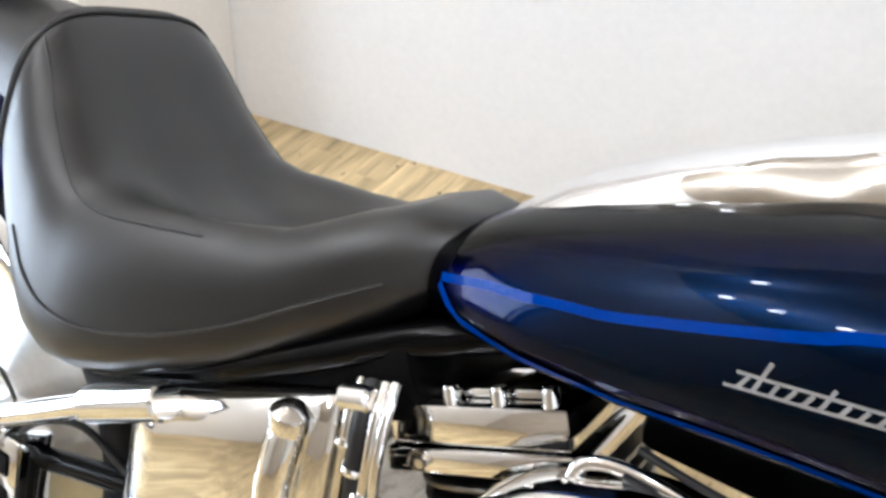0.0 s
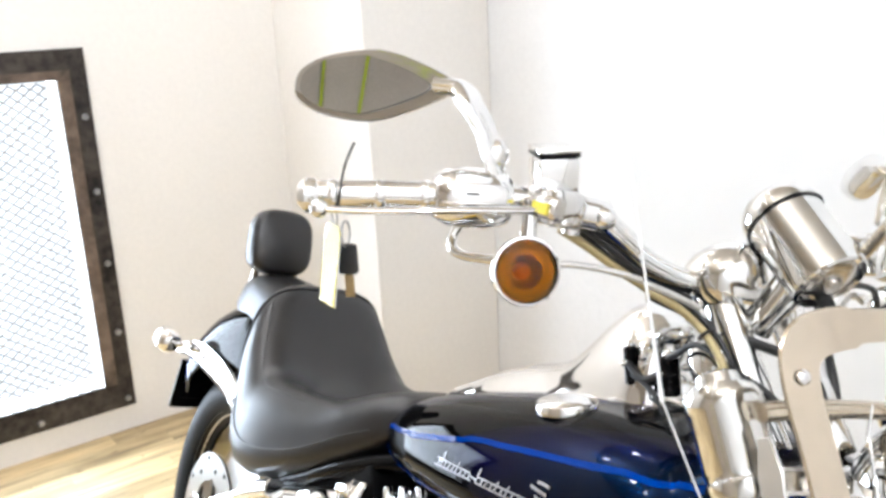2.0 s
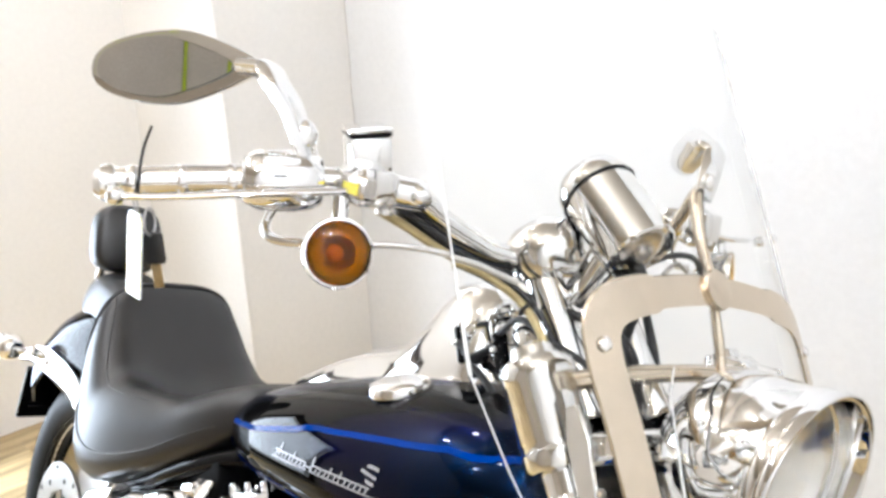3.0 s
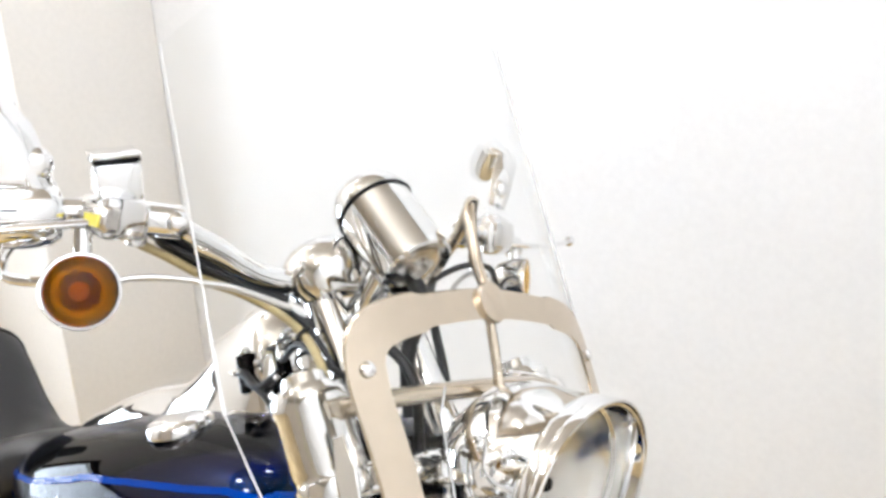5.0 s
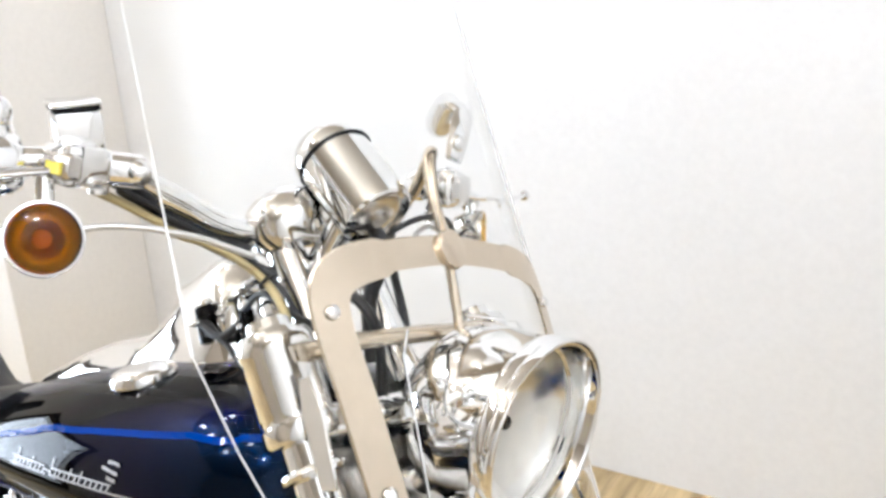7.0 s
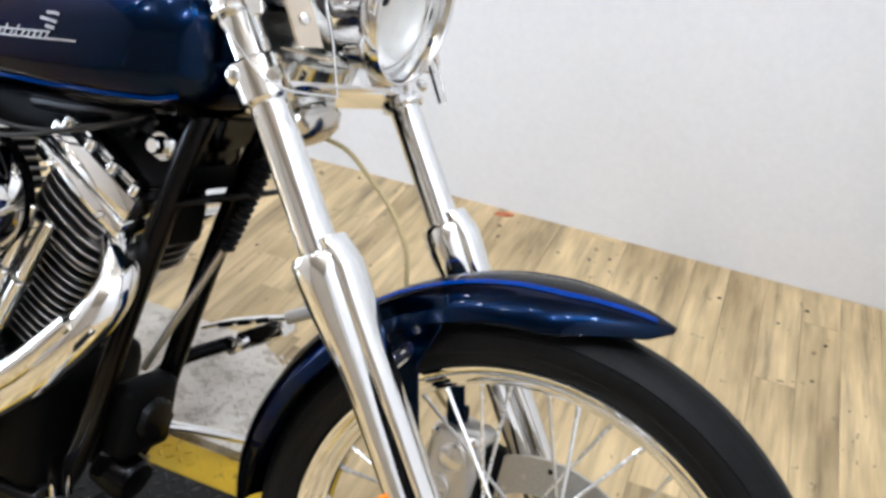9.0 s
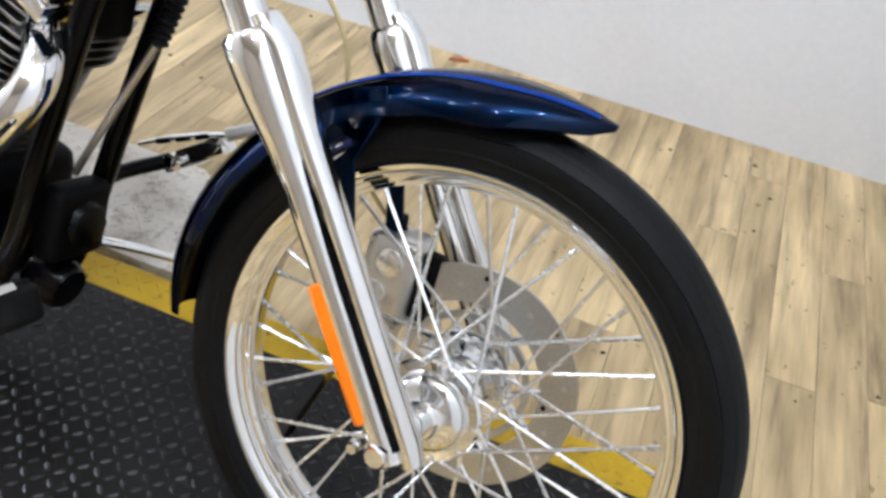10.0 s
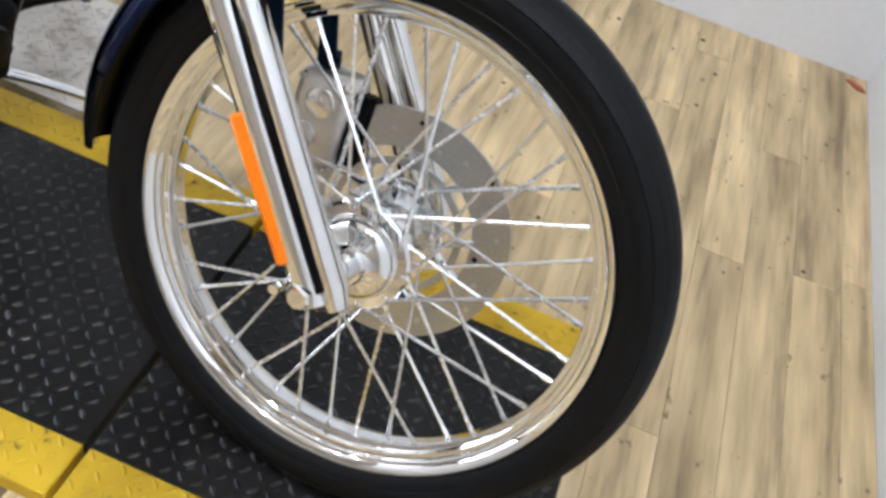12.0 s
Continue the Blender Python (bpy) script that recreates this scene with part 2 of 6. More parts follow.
def plank_wood():
    m = bpy.data.materials.new("weathered_plank_wood")
    m.use_nodes = True
    nt = m.node_tree
    p = nt.nodes["Principled BSDF"]
    tc, oi = nt.nodes.new("ShaderNodeTexCoord"), nt.nodes.new("ShaderNodeObjectInfo")
    off = nt.nodes.new("ShaderNodeVectorMath")
    off.operation = "MULTIPLY_ADD"
    comb = nt.nodes.new("ShaderNodeCombineXYZ")
    mul = nt.nodes.new("ShaderNodeMath")
    mul.operation, mul.inputs[1].default_value = "MULTIPLY", 37.0
    nt.links.new(oi.outputs["Random"], mul.inputs[0])
    for k in (0, 1, 2):
        nt.links.new(mul.outputs[0], comb.inputs[k])
    off.inputs[1].default_value = (1, 1, 1)
    nt.links.new(tc.outputs["Object"], off.inputs[0])
    nt.links.new(comb.outputs[0], off.inputs[2])

    def noise_at(scale, sx, sy, detail):
        mp = nt.nodes.new("ShaderNodeMapping")
        mp.inputs["Scale"].default_value = (sx, sy, 1)
        n = nt.nodes.new("ShaderNodeTexNoise")
        n.inputs["Scale"].default_value, n.inputs["Detail"].default_value = scale, detail
        n.inputs["Roughness"].default_value = 0.65
        nt.links.new(off.outputs[0], mp.inputs[0])
        nt.links.new(mp.outputs[0], n.inputs["Vector"])
        return n
    streak, fine, blotch, knots = noise_at(30, 1.0, 0.07, 7), noise_at(150, 1, 0.05, 3), noise_at(7, 1, 0.22, 3), noise_at(30, 1, 0.7, 2)
    r1 = nt.nodes.new("ShaderNodeValToRGB")
    e = r1.color_ramp.elements
    e[0].position, e[0].color = 0.24, (0.20, 0.145, 0.085, 1)
    e[1].position, e[1].color = 0.66, (0.86, 0.675, 0.375, 1)
    mid = r1.color_ramp.elements.new(0.46)
    mid.color = (0.64, 0.49, 0.265, 1)
    nt.links.new(streak.outputs["Fac"], r1.inputs[0])
    r2 = nt.nodes.new("ShaderNodeValToRGB")
    r2.color_ramp.elements[0].position, r2.color_ramp.elements[0].color = 0.36, (0.58, 0.56, 0.52, 1)
    r2.color_ramp.elements[1].position, r2.color_ramp.elements[1].color = 0.62, (1, 1, 1, 1)
    nt.links.new(blotch.outputs["Fac"], r2.inputs[0])
    mx = nt.nodes.new("ShaderNodeMix")
    mx.data_type, mx.blend_type = "RGBA", "MULTIPLY"
    mx.inputs["Factor"].default_value = 1
    nt.links.new(r1.outputs[0], mx.inputs["A"])
    nt.links.new(r2.outputs[0], mx.inputs["B"])
    r3 = nt.nodes.new("ShaderNodeValToRGB")
    r3.color_ramp.elements[0].position, r3.color_ramp.elements[0].color = 0.27, (0.35, 0.3, 0.26, 1)
    r3.color_ramp.elements[1].position, r3.color_ramp.elements[1].color = 0.33, (1, 1, 1, 1)
    nt.links.new(knots.outputs["Fac"], r3.inputs[0])
    mx2 = nt.nodes.new("ShaderNodeMix")
    mx2.data_type, mx2.blend_type = "RGBA", "MULTIPLY"
    mx2.inputs["Factor"].default_value = 0.9
    nt.links.new(mx.outputs["Result"], mx2.inputs["A"])
    nt.links.new(r3.outputs[0], mx2.inputs["B"])
    hv = nt.nodes.new("ShaderNodeHueSaturation")
    br = nt.nodes.new("ShaderNodeMapRange")
    br.inputs["To Min"].default_value, br.inputs["To Max"].default_value = 0.90, 1.08
    nt.links.new(oi.outputs["Random"], br.inputs["Value"])
    nt.links.new(br.outputs[0], hv.inputs["Value"])
    nt.links.new(mx2.outputs["Result"], hv.inputs["Color"])
    nt.links.new(hv.outputs[0], p.inputs["Base Color"])
    p.inputs["Roughness"].default_value = 0.42
    b = nt.nodes.new("ShaderNodeBump")
    b.inputs["Strength"].default_value, b.inputs["Distance"].default_value = 0.12, 0.002
    nt.links.new(fine.outputs["Fac"], b.inputs["Height"])
    nt.links.new(b.outputs[0], p.inputs["Normal"])
    return m


def painted_plate(name, paint, under, wear, rough=0.5):
    """Paint that is scuffed through to what lies under it, and dirty."""
    m = bpy.data.materials.new(name)
    m.use_nodes = True
    nt = m.node_tree
    p = nt.nodes["Principled BSDF"]
    p.inputs["Specular IOR Level"].default_value = 0.25
    tc = nt.nodes.new("ShaderNodeTexCoord")
    n1, n2 = nt.nodes.new("ShaderNodeTexNoise"), nt.nodes.new("ShaderNodeTexNoise")
    n1.inputs["Scale"].default_value, n1.inputs["Detail"].default_value = 28, 8
    n1.inputs["Roughness"].default_value = 0.75
    n2.inputs["Scale"].default_value, n2.inputs["Detail"].default_value = 5, 4
    for n in (n1, n2):
        nt.links.new(tc.outputs["Object"], n.inputs["Vector"])
    r = nt.nodes.new("ShaderNodeValToRGB")
    r.color_ramp.elements[0].position, r.color_ramp.elements[0].color = wear, (*under, 1)
    r.color_ramp.elements[1].position, r.color_ramp.elements[1].color = wear + 0.05, (*paint, 1)
    nt.links.new(n1.outputs["Fac"], r.inputs[0])
    d = nt.nodes.new("ShaderNodeValToRGB")
    d.color_ramp.elements[0].position, d.color_ramp.elements[0].color = 0.3, (0.6, 0.58, 0.55, 1)
    d.color_ramp.elements[1].position, d.color_ramp.elements[1].color = 0.6, (1, 1, 1, 1)
    nt.links.new(n2.outputs["Fac"], d.inputs[0])
    mx = nt.nodes.new("ShaderNodeMix")
    mx.data_type, mx.blend_type = "RGBA", "MULTIPLY"
    mx.inputs["Factor"].default_value = 1
    nt.links.new(r.outputs[0], mx.inputs["A"])
    nt.links.new(d.outputs[0], mx.inputs["B"])
    nt.links.new(mx.outputs["Result"], p.inputs["Base Color"])
    rr = nt.nodes.new("ShaderNodeMapRange")
    rr.inputs["To Min"].default_value, rr.inputs["To Max"].default_value = rough - 0.12, rough + 0.15
    nt.links.new(n2.outputs["Fac"], rr.inputs["Value"])
    nt.links.new(rr.outputs[0], p.inputs["Roughness"])
    b = nt.nodes.new("ShaderNodeBump")
    b.inputs["Strength"].default_value, b.inputs["Distance"].default_value = 0.15, 0.002
    nt.links.new(n1.outputs["Fac"], b.inputs["Height"])
    nt.links.new(b.outputs[0], p.inputs["Normal"])
    return m


PLANK = plank_wood()
DECK = painted_plate("black_deck_paint", (0.0095, 0.0080, 0.0064), (0.075, 0.066, 0.055), 0.35, 0.42)
LUG = painted_plate("worn_lug_paint", (0.013, 0.013, 0.014), (0.075, 0.072, 0.07), 0.44, 0.35)
YELLOW = painted_plate("yellow_edge_paint", (0.66, 0.43, 0.014), (0.05, 0.045, 0.04), 0.36, 0.5)
BARE = painted_plate("bare_tread_plate", (0.74, 0.70, 0.63), (0.5, 0.45, 0.38), 0.42, 0.45)


def setting(name, bm, material, label, category):
    return thing(name, bm, material, label, category, kind="structure")


floor = setting("floor", box(X0, Y0, FLOOR_Z - 0.06, X1, Y1, FLOOR_Z - 0.012), mat("dark_subfloor", (0.16, 0.12, 0.08), 0.8), "wood plank floor with grey-brown weathered boards", "floor")
setting("wall_north", box(X0 - 0.12, Y1, -0.1, X1 + 0.12, Y1 + 0.12, CEIL), WALL, "smooth white painted wall behind the motorcycle", "wall")
setting("wall_east", box(X1, Y0, -0.1, X1 + 0.12, Y1, CEIL), WALL, "white painted wall meeting the long wall at a corner", "wall")
setting("wall_south", box(X0 - 0.12, Y0 - 0.12, -0.1, X1 + 0.12, Y0, CEIL), FAR_WALL, "plain tan wall facing the motorcycle", "wall")
bm = box(X0 - 0.12, WIN[1], -0.1, X0, Y1, CEIL)
box(X0 - 0.12, Y0, -0.1, X0, WIN[0], CEIL, bm=bm)
box(X0 - 0.12, WIN[0], -0.1, X0, WIN[1], WIN[2], bm=bm)
box(X0 - 0.12, WIN[0], WIN[3], X0, WIN[1], CEIL, bm=bm)
setting("wall_west", bm, WARM_TINT_WALL, "white wall, warm bounced light put into its colour, with a mesh-covered window opening", "wall")
setting("wall_column", box(X0, COL_Y, FLOOR_Z - 0.02, COL_X, Y1, CEIL, 0.004), WARM_TINT_WALL, "boxed-in white column in the corner of the room, warm bounced light put into its colour", "column")
setting("ceiling", box(X0 - 0.12, Y0 - 0.12, CEIL, X1 + 0.12, Y1 + 0.12, CEIL + 0.1), CEILING, "plain beige ceiling", "ceiling")

glow = bpy.data.materials.new("bright_daylight")
glow.use_nodes = True
em = glow.node_tree.nodes.new("ShaderNodeEmission")
em.inputs[0].default_value, em.inputs[1].default_value = (0.95, 0.98, 1.0, 1), 1.6
glow.node_tree.links.new(em.outputs[0], glow.node_tree.nodes["Material Output"].inputs[0])
setting("backdrop", box(X0 - 0.9, WIN[0] - 1.5, -0.6, X0 - 0.88, WIN[1] + 1.5, 3.0), glow, "bright overcast daylight outside the window", "sky")

# the steel frame with expanded metal over the window
window = tagged(new("window_1"), "window opening covered by white expanded metal in a rusty bolted steel frame", "window", kind="structure")
FW = 0.095
fy0, fy1, fz0, fz1 = WIN[0] - FW, WIN[1] + FW, WIN[2] - 0.09, WIN[3] + FW
for nm, q in (("frame_stile", (fy1 - FW, fz0, fy1, fz1)), ("frame_stile", (fy0, fz0, fy0 + FW, fz1)), ("frame_rail", (fy0 + FW, fz0, fy1 - FW, fz0 + 0.09)), ("frame_rail", (fy0 + FW, fz1 - FW, fy1 - FW, fz1))):
    bm = box(X0, q[0], q[1], X0 + 0.012, q[2], q[3], 0.002)
    fr = part(nm, bm, FRAME_STEEL, window, "flat steel bar, black paint rubbed to rust")
    long_z = q[3] - q[1] > q[2] - q[0]
    n = 5
    for k in range(n):
        u = (k + 0.12) / n
        by, bz = ((q[0] + q[2]) / 2 + 0.022, q[1] + u * (q[3] - q[1])) if long_z else (q[0] + u * (q[2] - q[0]), q[1] + 0.03)
        part("bolt", bolt((X0 + 0.012, by, bz), (1, 0, 0), 0.011, 0.009), BOLT, fr, "")
for nm, q in (("frame_liner", (WIN[1], WIN[2], WIN[1] + 0.042, WIN[3])), ("frame_liner", (WIN[0] - 0.042, WIN[2], WIN[0], WIN[3])), ("frame_liner", (WIN[0] - 0.042, WIN[3], WIN[1] + 0.042, WIN[3] + 0.03))):
    part(nm, box(X0 + 0.0125, q[0], q[1], X0 + 0.018, q[2], q[3], 0.001), RUSTY, window, "rust-brown inner bar of the frame")
MESH_PAINT = mat("white_mesh_paint", (0.42, 0.42, 0.42), 0.5, 0.0, vary=0.08)
bm = bmesh.new()
sy, sz = 0.042, 0.0165
rows_z = int((WIN[3] - WIN[2]) / sz)
for r in range(0, rows_z, 2):
    z = WIN[2] + r * sz
    for s in (-1, 1):
        pts = []
        k = 0
        y = WIN[0]
        while y < WIN[1] + 0.002:
            pts.append((X0 + 0.002 + (0.003 if k % 2 else 0), y, z + s * (sz * 0.96 if k % 2 else 0.0)))
            y += sy / 2
            k += 1
        rings = []
        for p in pts:
            rings.append([(p[0], p[1], p[2] - 0.0042), (p[0] + 0.003, p[1], p[2]), (p[0], p[1], p[2] + 0.0042), (p[0] - 0.003, p[1], p[2])])
        loft(rings, bm=bm)
tagged(part("wire_mesh", bm, MESH_PAINT, window, "white expanded metal mesh"), kind="stuff")


# ---------------------------------------------------------------- the lift
DX0, DX1, GAP = -0.33, 2.03, 1.438
DY = (-0.375, -0.295, 0.163, 0.237)
lift = tagged(new("motorcycle_lift"), "low black tread-plate motorcycle lift with yellow painted edges", "lift")


def lugs(x0, x1, y0, y1, z, pitch=0.0225, size=0.0098):
    """Raised lozenges of tread plate, in alternating directions."""
    vs, fs = [], []
    nx, ny = int(x1 / pitch) + 2, int(y1 / pitch) + 2
    for i in range(int(x0 / pitch) - 2, nx):
        for j in range(int(y0 / pitch) - 2, ny):
            cx, cy = (i + 0.5) * pitch, (j + 0.5) * pitch
            if not (x0 + 0.008 < cx < x1 - 0.008 and y0 + 0.008 < cy < y1 - 0.008) or abs(cx - GAP) < 0.012:
                continue
            a = radians(45 if (i + j) % 2 else -45)
            ca, sa = math.cos(a), math.sin(a)
            b = len(vs)
            for u, v, h in ((-1, 0, 0), (-0.4, -0.36, 0), (0.4, -0.36, 0), (1, 0, 0), (0.4, 0.36, 0), (-0.4, 0.36, 0), (-0.5, 0, 1), (0.5, 0, 1)):
                vs.append((cx + size * (u * ca - v * sa), cy + size * (u * sa + v * ca), z + 0.0022 * h))
            for f in ((0, 1, 6), (1, 2, 7, 6), (2, 3, 7), (3, 4, 7), (4, 5, 6, 7), (5, 0, 6)):
                fs.append([b + k for k in f])
    me = bpy.data.meshes.new("lugs")
    me.from_pydata(vs, [], fs)
    return me


def lug_part(x0, x1, y0, y1, z, material, parent):
    me = lugs(x0, x1, y0, y1, z)
    me.materials.append(material)
    ob = new("tread_pattern", me)
    ob.parent = parent
    tagged(ob, kind="stuff")


for a, b in ((DX0, GAP - 0.005), (GAP + 0.005, DX1)):
    dk = part("deck_plate", box(a, DY[1], FLOOR_Z, b, DY[2], 0.0, 0.0015), DECK, lift, "black painted tread plate, scuffed")
    lug_part(a, b, DY[1], DY[2], 0, LUG, dk)
    for q in ((DY[0], DY[1]), (DY[2], DY[3])):
        ed = part("edge_strip", box(a, q[0], FLOOR_Z, b, q[1], 0.0, 0.0015), YELLOW, lift, "chipped yellow painted edge")
        lug_part(a, b, q[0], q[1], 0, YELLOW, ed)
wing = plate([(0.30, 0.265), (1.13, 0.265), (1.06, 0.50), (0.93, 0.585), (0.30, 0.585)], 0.022, Matrix.Translation((0, 0, FLOOR_Z)))
wg = part("side_wing", wing, BARE, lift, "bare worn steel tread plate beside the deck")
me = lugs(0.31, 1.08, 0.27, 0.58, -0.008)
me.materials.append(BARE)
ob = new("tread_pattern", me)
ob.parent = wg
tagged(ob, kind="stuff")


def floor_planks():
    """Boards of the floor, each one a piece; they run towards the long wall."""
    W, L, gap = 0.098, 1.22, 0.0006
    cache = {}
    rng = random.Random(4)
    x = X0
    while x < X1 - 0.001:
        w = min(W, X1 - x)
        y = Y0 - rng.random() * L
        while y < Y1 - 0.001:
            a, b = max(y, Y0), min(y + L, Y1)
            if b - a > 0.01:
                key = (round(w, 3), round(b - a, 3))
                if key not in cache:
                    bm = box(0, 0, -0.012, w - gap, b - a - gap, 0, 0.0008)
                    cache[key] = mesh_from("plank", bm, PLANK)
                ob = new("plank", cache[key])
                ob.location = (x, a, FLOOR_Z)
                ob.parent = floor
            y += L
        x += W

# ---------------------------------------------------------------- the motorcycle
# Built in its own frame (x ahead, y to its left, z up, rear contact at 0), then leaned on its stand.
moto = tagged(new("motorcycle"), "dark blue cruiser motorcycle with chrome trim, leaning on its stand", "motorcycle")
moto.matrix_world = Matrix.Translation((0, 0, 0.004)) @ Matrix.Rotation(radians(-6.65), 4, "Z") @ Matrix.Rotation(radians(-18.19), 4, "X")
FA = Vector((1.69, 0, 0.345))
RA = Vector((0, 0, 0.325))
FORK = Vector((-0.5896, 0, 0.8077))     # the fork's direction, upwards


def fork_at(z, y=0.0, ahead=0.0):
    """A point on the fork's line at height z; ahead: metres in front of it, square to it."""
    s = (z - 0.345) / FORK.z
    return Vector((1.688 + FORK.x * s, y, z)) + Vector((0.8077, 0, 0.5896)) * ahead


def around_y(c, deg):
    """A pose at c turned about the wheel's axle."""
    return Matrix.Translation(c) @ Matrix.Rotation(radians(deg), 4, "Y")


def ylathe(c, profile, segs=72, bm=None):
    """Turned about an axle: (radius, sideways) pairs."""
    return lathe(profile, Matrix.Translation(c) @ Matrix.Rotation(radians(-90), 4, "X"), segs, caps=False, bm=bm)


def closed(profile):
    return profile + [profile[0]]


def group_part(name, parent, label=""):
    ob = new(name)
    ob.parent = parent
    ob.empty_display_size = 0.05
    if label:
        tagged(ob, label)
    return ob


def front_wheel():
    w = group_part("front_wheel", moto, "wire-spoked chrome wheel with a black tyre")
    half = [(0.284, 0.030), (0.290, 0.0362), (0.2915, 0.0350), (0.293, 0.0375), (0.305, 0.043), (0.3065, 0.0424), (0.308, 0.0438), (0.320, 0.0455), (0.3265, 0.0440), (0.3272, 0.0425), (0.3290, 0.0430), (0.336, 0.0388), (0.3395, 0.0350), (0.3388, 0.0338), (0.3415, 0.0325), (0.3460, 0.0235), (0.3452, 0.0225), (0.3470, 0.0210), (0.3500, 0.0100), (0.3491, 0.0090), (0.3505, 0.0078), (0.351, 0)]
    prof = [(r, -y) for r, y in half] + [(r, y) for r, y in half[-2::-1]] + [(0.276, 0.02), (0.276, -0.02)]
    part("tyre", ylathe(FA, closed(prof), 96), RUBBER, w, "black rubber tyre with worn fine tread")
    hr = [(0.2875, 0.0365), (0.2885, 0.0350), (0.2865, 0.0342), (0.2815, 0.0340), (0.2808, 0.0335), (0.2806, 0.0302), (0.2812, 0.0296), (0.2790, 0.0290), (0.2745, 0.0286), (0.2738, 0.0280), (0.2734, 0.0222), (0.2739, 0.0216), (0.2715, 0.0208), (0.2672, 0.0204), (0.2666, 0.0198), (0.2660, 0.0136), (0.2665, 0.0130), (0.2640, 0.0122), (0.2612, 0.0116), (0.2606, 0.0108), (0.2602, 0.005), (0.2605, 0)]
    outer = [(r, -y) for r, y in hr] + [(r, y) for r, y in hr[-2::-1]]
    back = [(0.281, 0.034), (0.272, 0.02), (0.2655, 0)]
    inner = [(r, y) for r, y in back] + [(r, -y) for r, y in back[-2::-1]]
    part("rim", ylathe(FA, closed(outer + inner), 96), CHROME, w, "chrome rim")
    hub = ylathe(FA, [(0.012, -0.075), (0.021, -0.075), (0.024, -0.07), (0.022, -0.064), (0.027, -0.061), (0.036, -0.0595), (0.043, -0.0565), (0.047, -0.052), (0.048, -0.0485), (0.0505, -0.0475), (0.0515, -0.0445), (0.062, -0.0435), (0.065, -0.040), (0.064, -0.036), (0.052, -0.033), (0.042, -0.028), (0.036, -0.02), (0.034, 0), (0.036, 0.02),
                      (0.044, 0.030), (0.064, 0.034), (0.065, 0.040), (0.052, 0.046), (0.046, 0.062), (0.02, 0.064), (0.02, 0.08), (0.012, 0.08)], 48)
    part("hub", hub, CHROME, w, "polished chrome hub")
    # forty laced spokes, four kinds of ten
    for kind in range(4):
        side, lean = (-1 if kind < 2 else 1), (1 if kind % 2 else -1)
        ha, ra = radians(0), radians(47 * lean)
        p = Vector((0.059 * math.cos(ha), side * (0.037 + 0.005 * (kind % 2)), 0.059 * math.sin(ha)))
        q = Vector((0.261 * math.cos(ra), side * 0.006, 0.261 * math.sin(ra)))
        bm = tube([p, q], 0.0024, 7)
        ball(p + Vector((0, 0.002 * side, 0)), 0.0042, (1, 0.7, 1), bm=bm, segs=8)
        d = (p - q).normalized()
        lathe([(0.0034, -0.002), (0.0034, 0.004), (0.0029, 0.014), (0.0021, 0.015)], along(q, q + d), 7, bm=bm)
        me = mesh_from("spoke", bm, ZINC)
        for k in range(10):
            s = new("spoke", me)
            s.parent = w
            s.matrix_local = around_y(FA, 36 * k - (11, 7, 20, 16)[kind] + 3)
    # disc brake on the far side
    m = [(0.101, 0.068), (0.149, 0.068), (0.149, 0.0735), (0.101, 0.0735)]
    dsc = part("brake_disc", ylathe(FA, closed(m), 72), DISC, w, "drilled stainless brake disc")
    bm = ylathe(FA, closed([(0.044, 0.060), (0.062, 0.062), (0.064, 0.067), (0.05, 0.067), (0.044, 0.066)]), 40)
    for k in range(5):
        a = 2 * math.pi * k / 5
        for off in (-0.28, 0.28):
            part("carrier_arm", tube([FA + Vector((0.056 * math.cos(a), 0.066, 0.056 * math.sin(a))), FA + Vector((0.104 * math.cos(a + off), 0.0705, 0.104 * math.sin(a + off)))], 0.006, 8, 0.6), CHROME, dsc)
        part("carrier_bolt", ball(FA + Vector((0.056 * math.cos(a), 0.056, 0.056 * math.sin(a))), 0.006, segs=8), CHROME, dsc)
    part("disc_carrier", bm, CHROME, dsc, "chrome disc carrier")
    part("inner_ring", ylathe(FA, closed([(0.079, 0.0675), (0.088, 0.0675), (0.088, 0.072), (0.079, 0.072)]), 64), DISC, dsc)
    for k in range(24):
        a = 2 * math.pi * (k + 0.3) / 24
        r = 0.109 + 0.032 * ((k * 5) % 8) / 7
        part("drill_hole", lathe([(0.0036, 0), (0.0036, 0.0066)], along(FA + Vector((r * math.cos(a), 0.0674, r * math.sin(a))), FA + Vector((r * math.cos(a), 1, r * math.sin(a)))), 10), RIM_ALLOY if k % 3 else BLACK_MATT, dsc)
    return w


front_wheel()


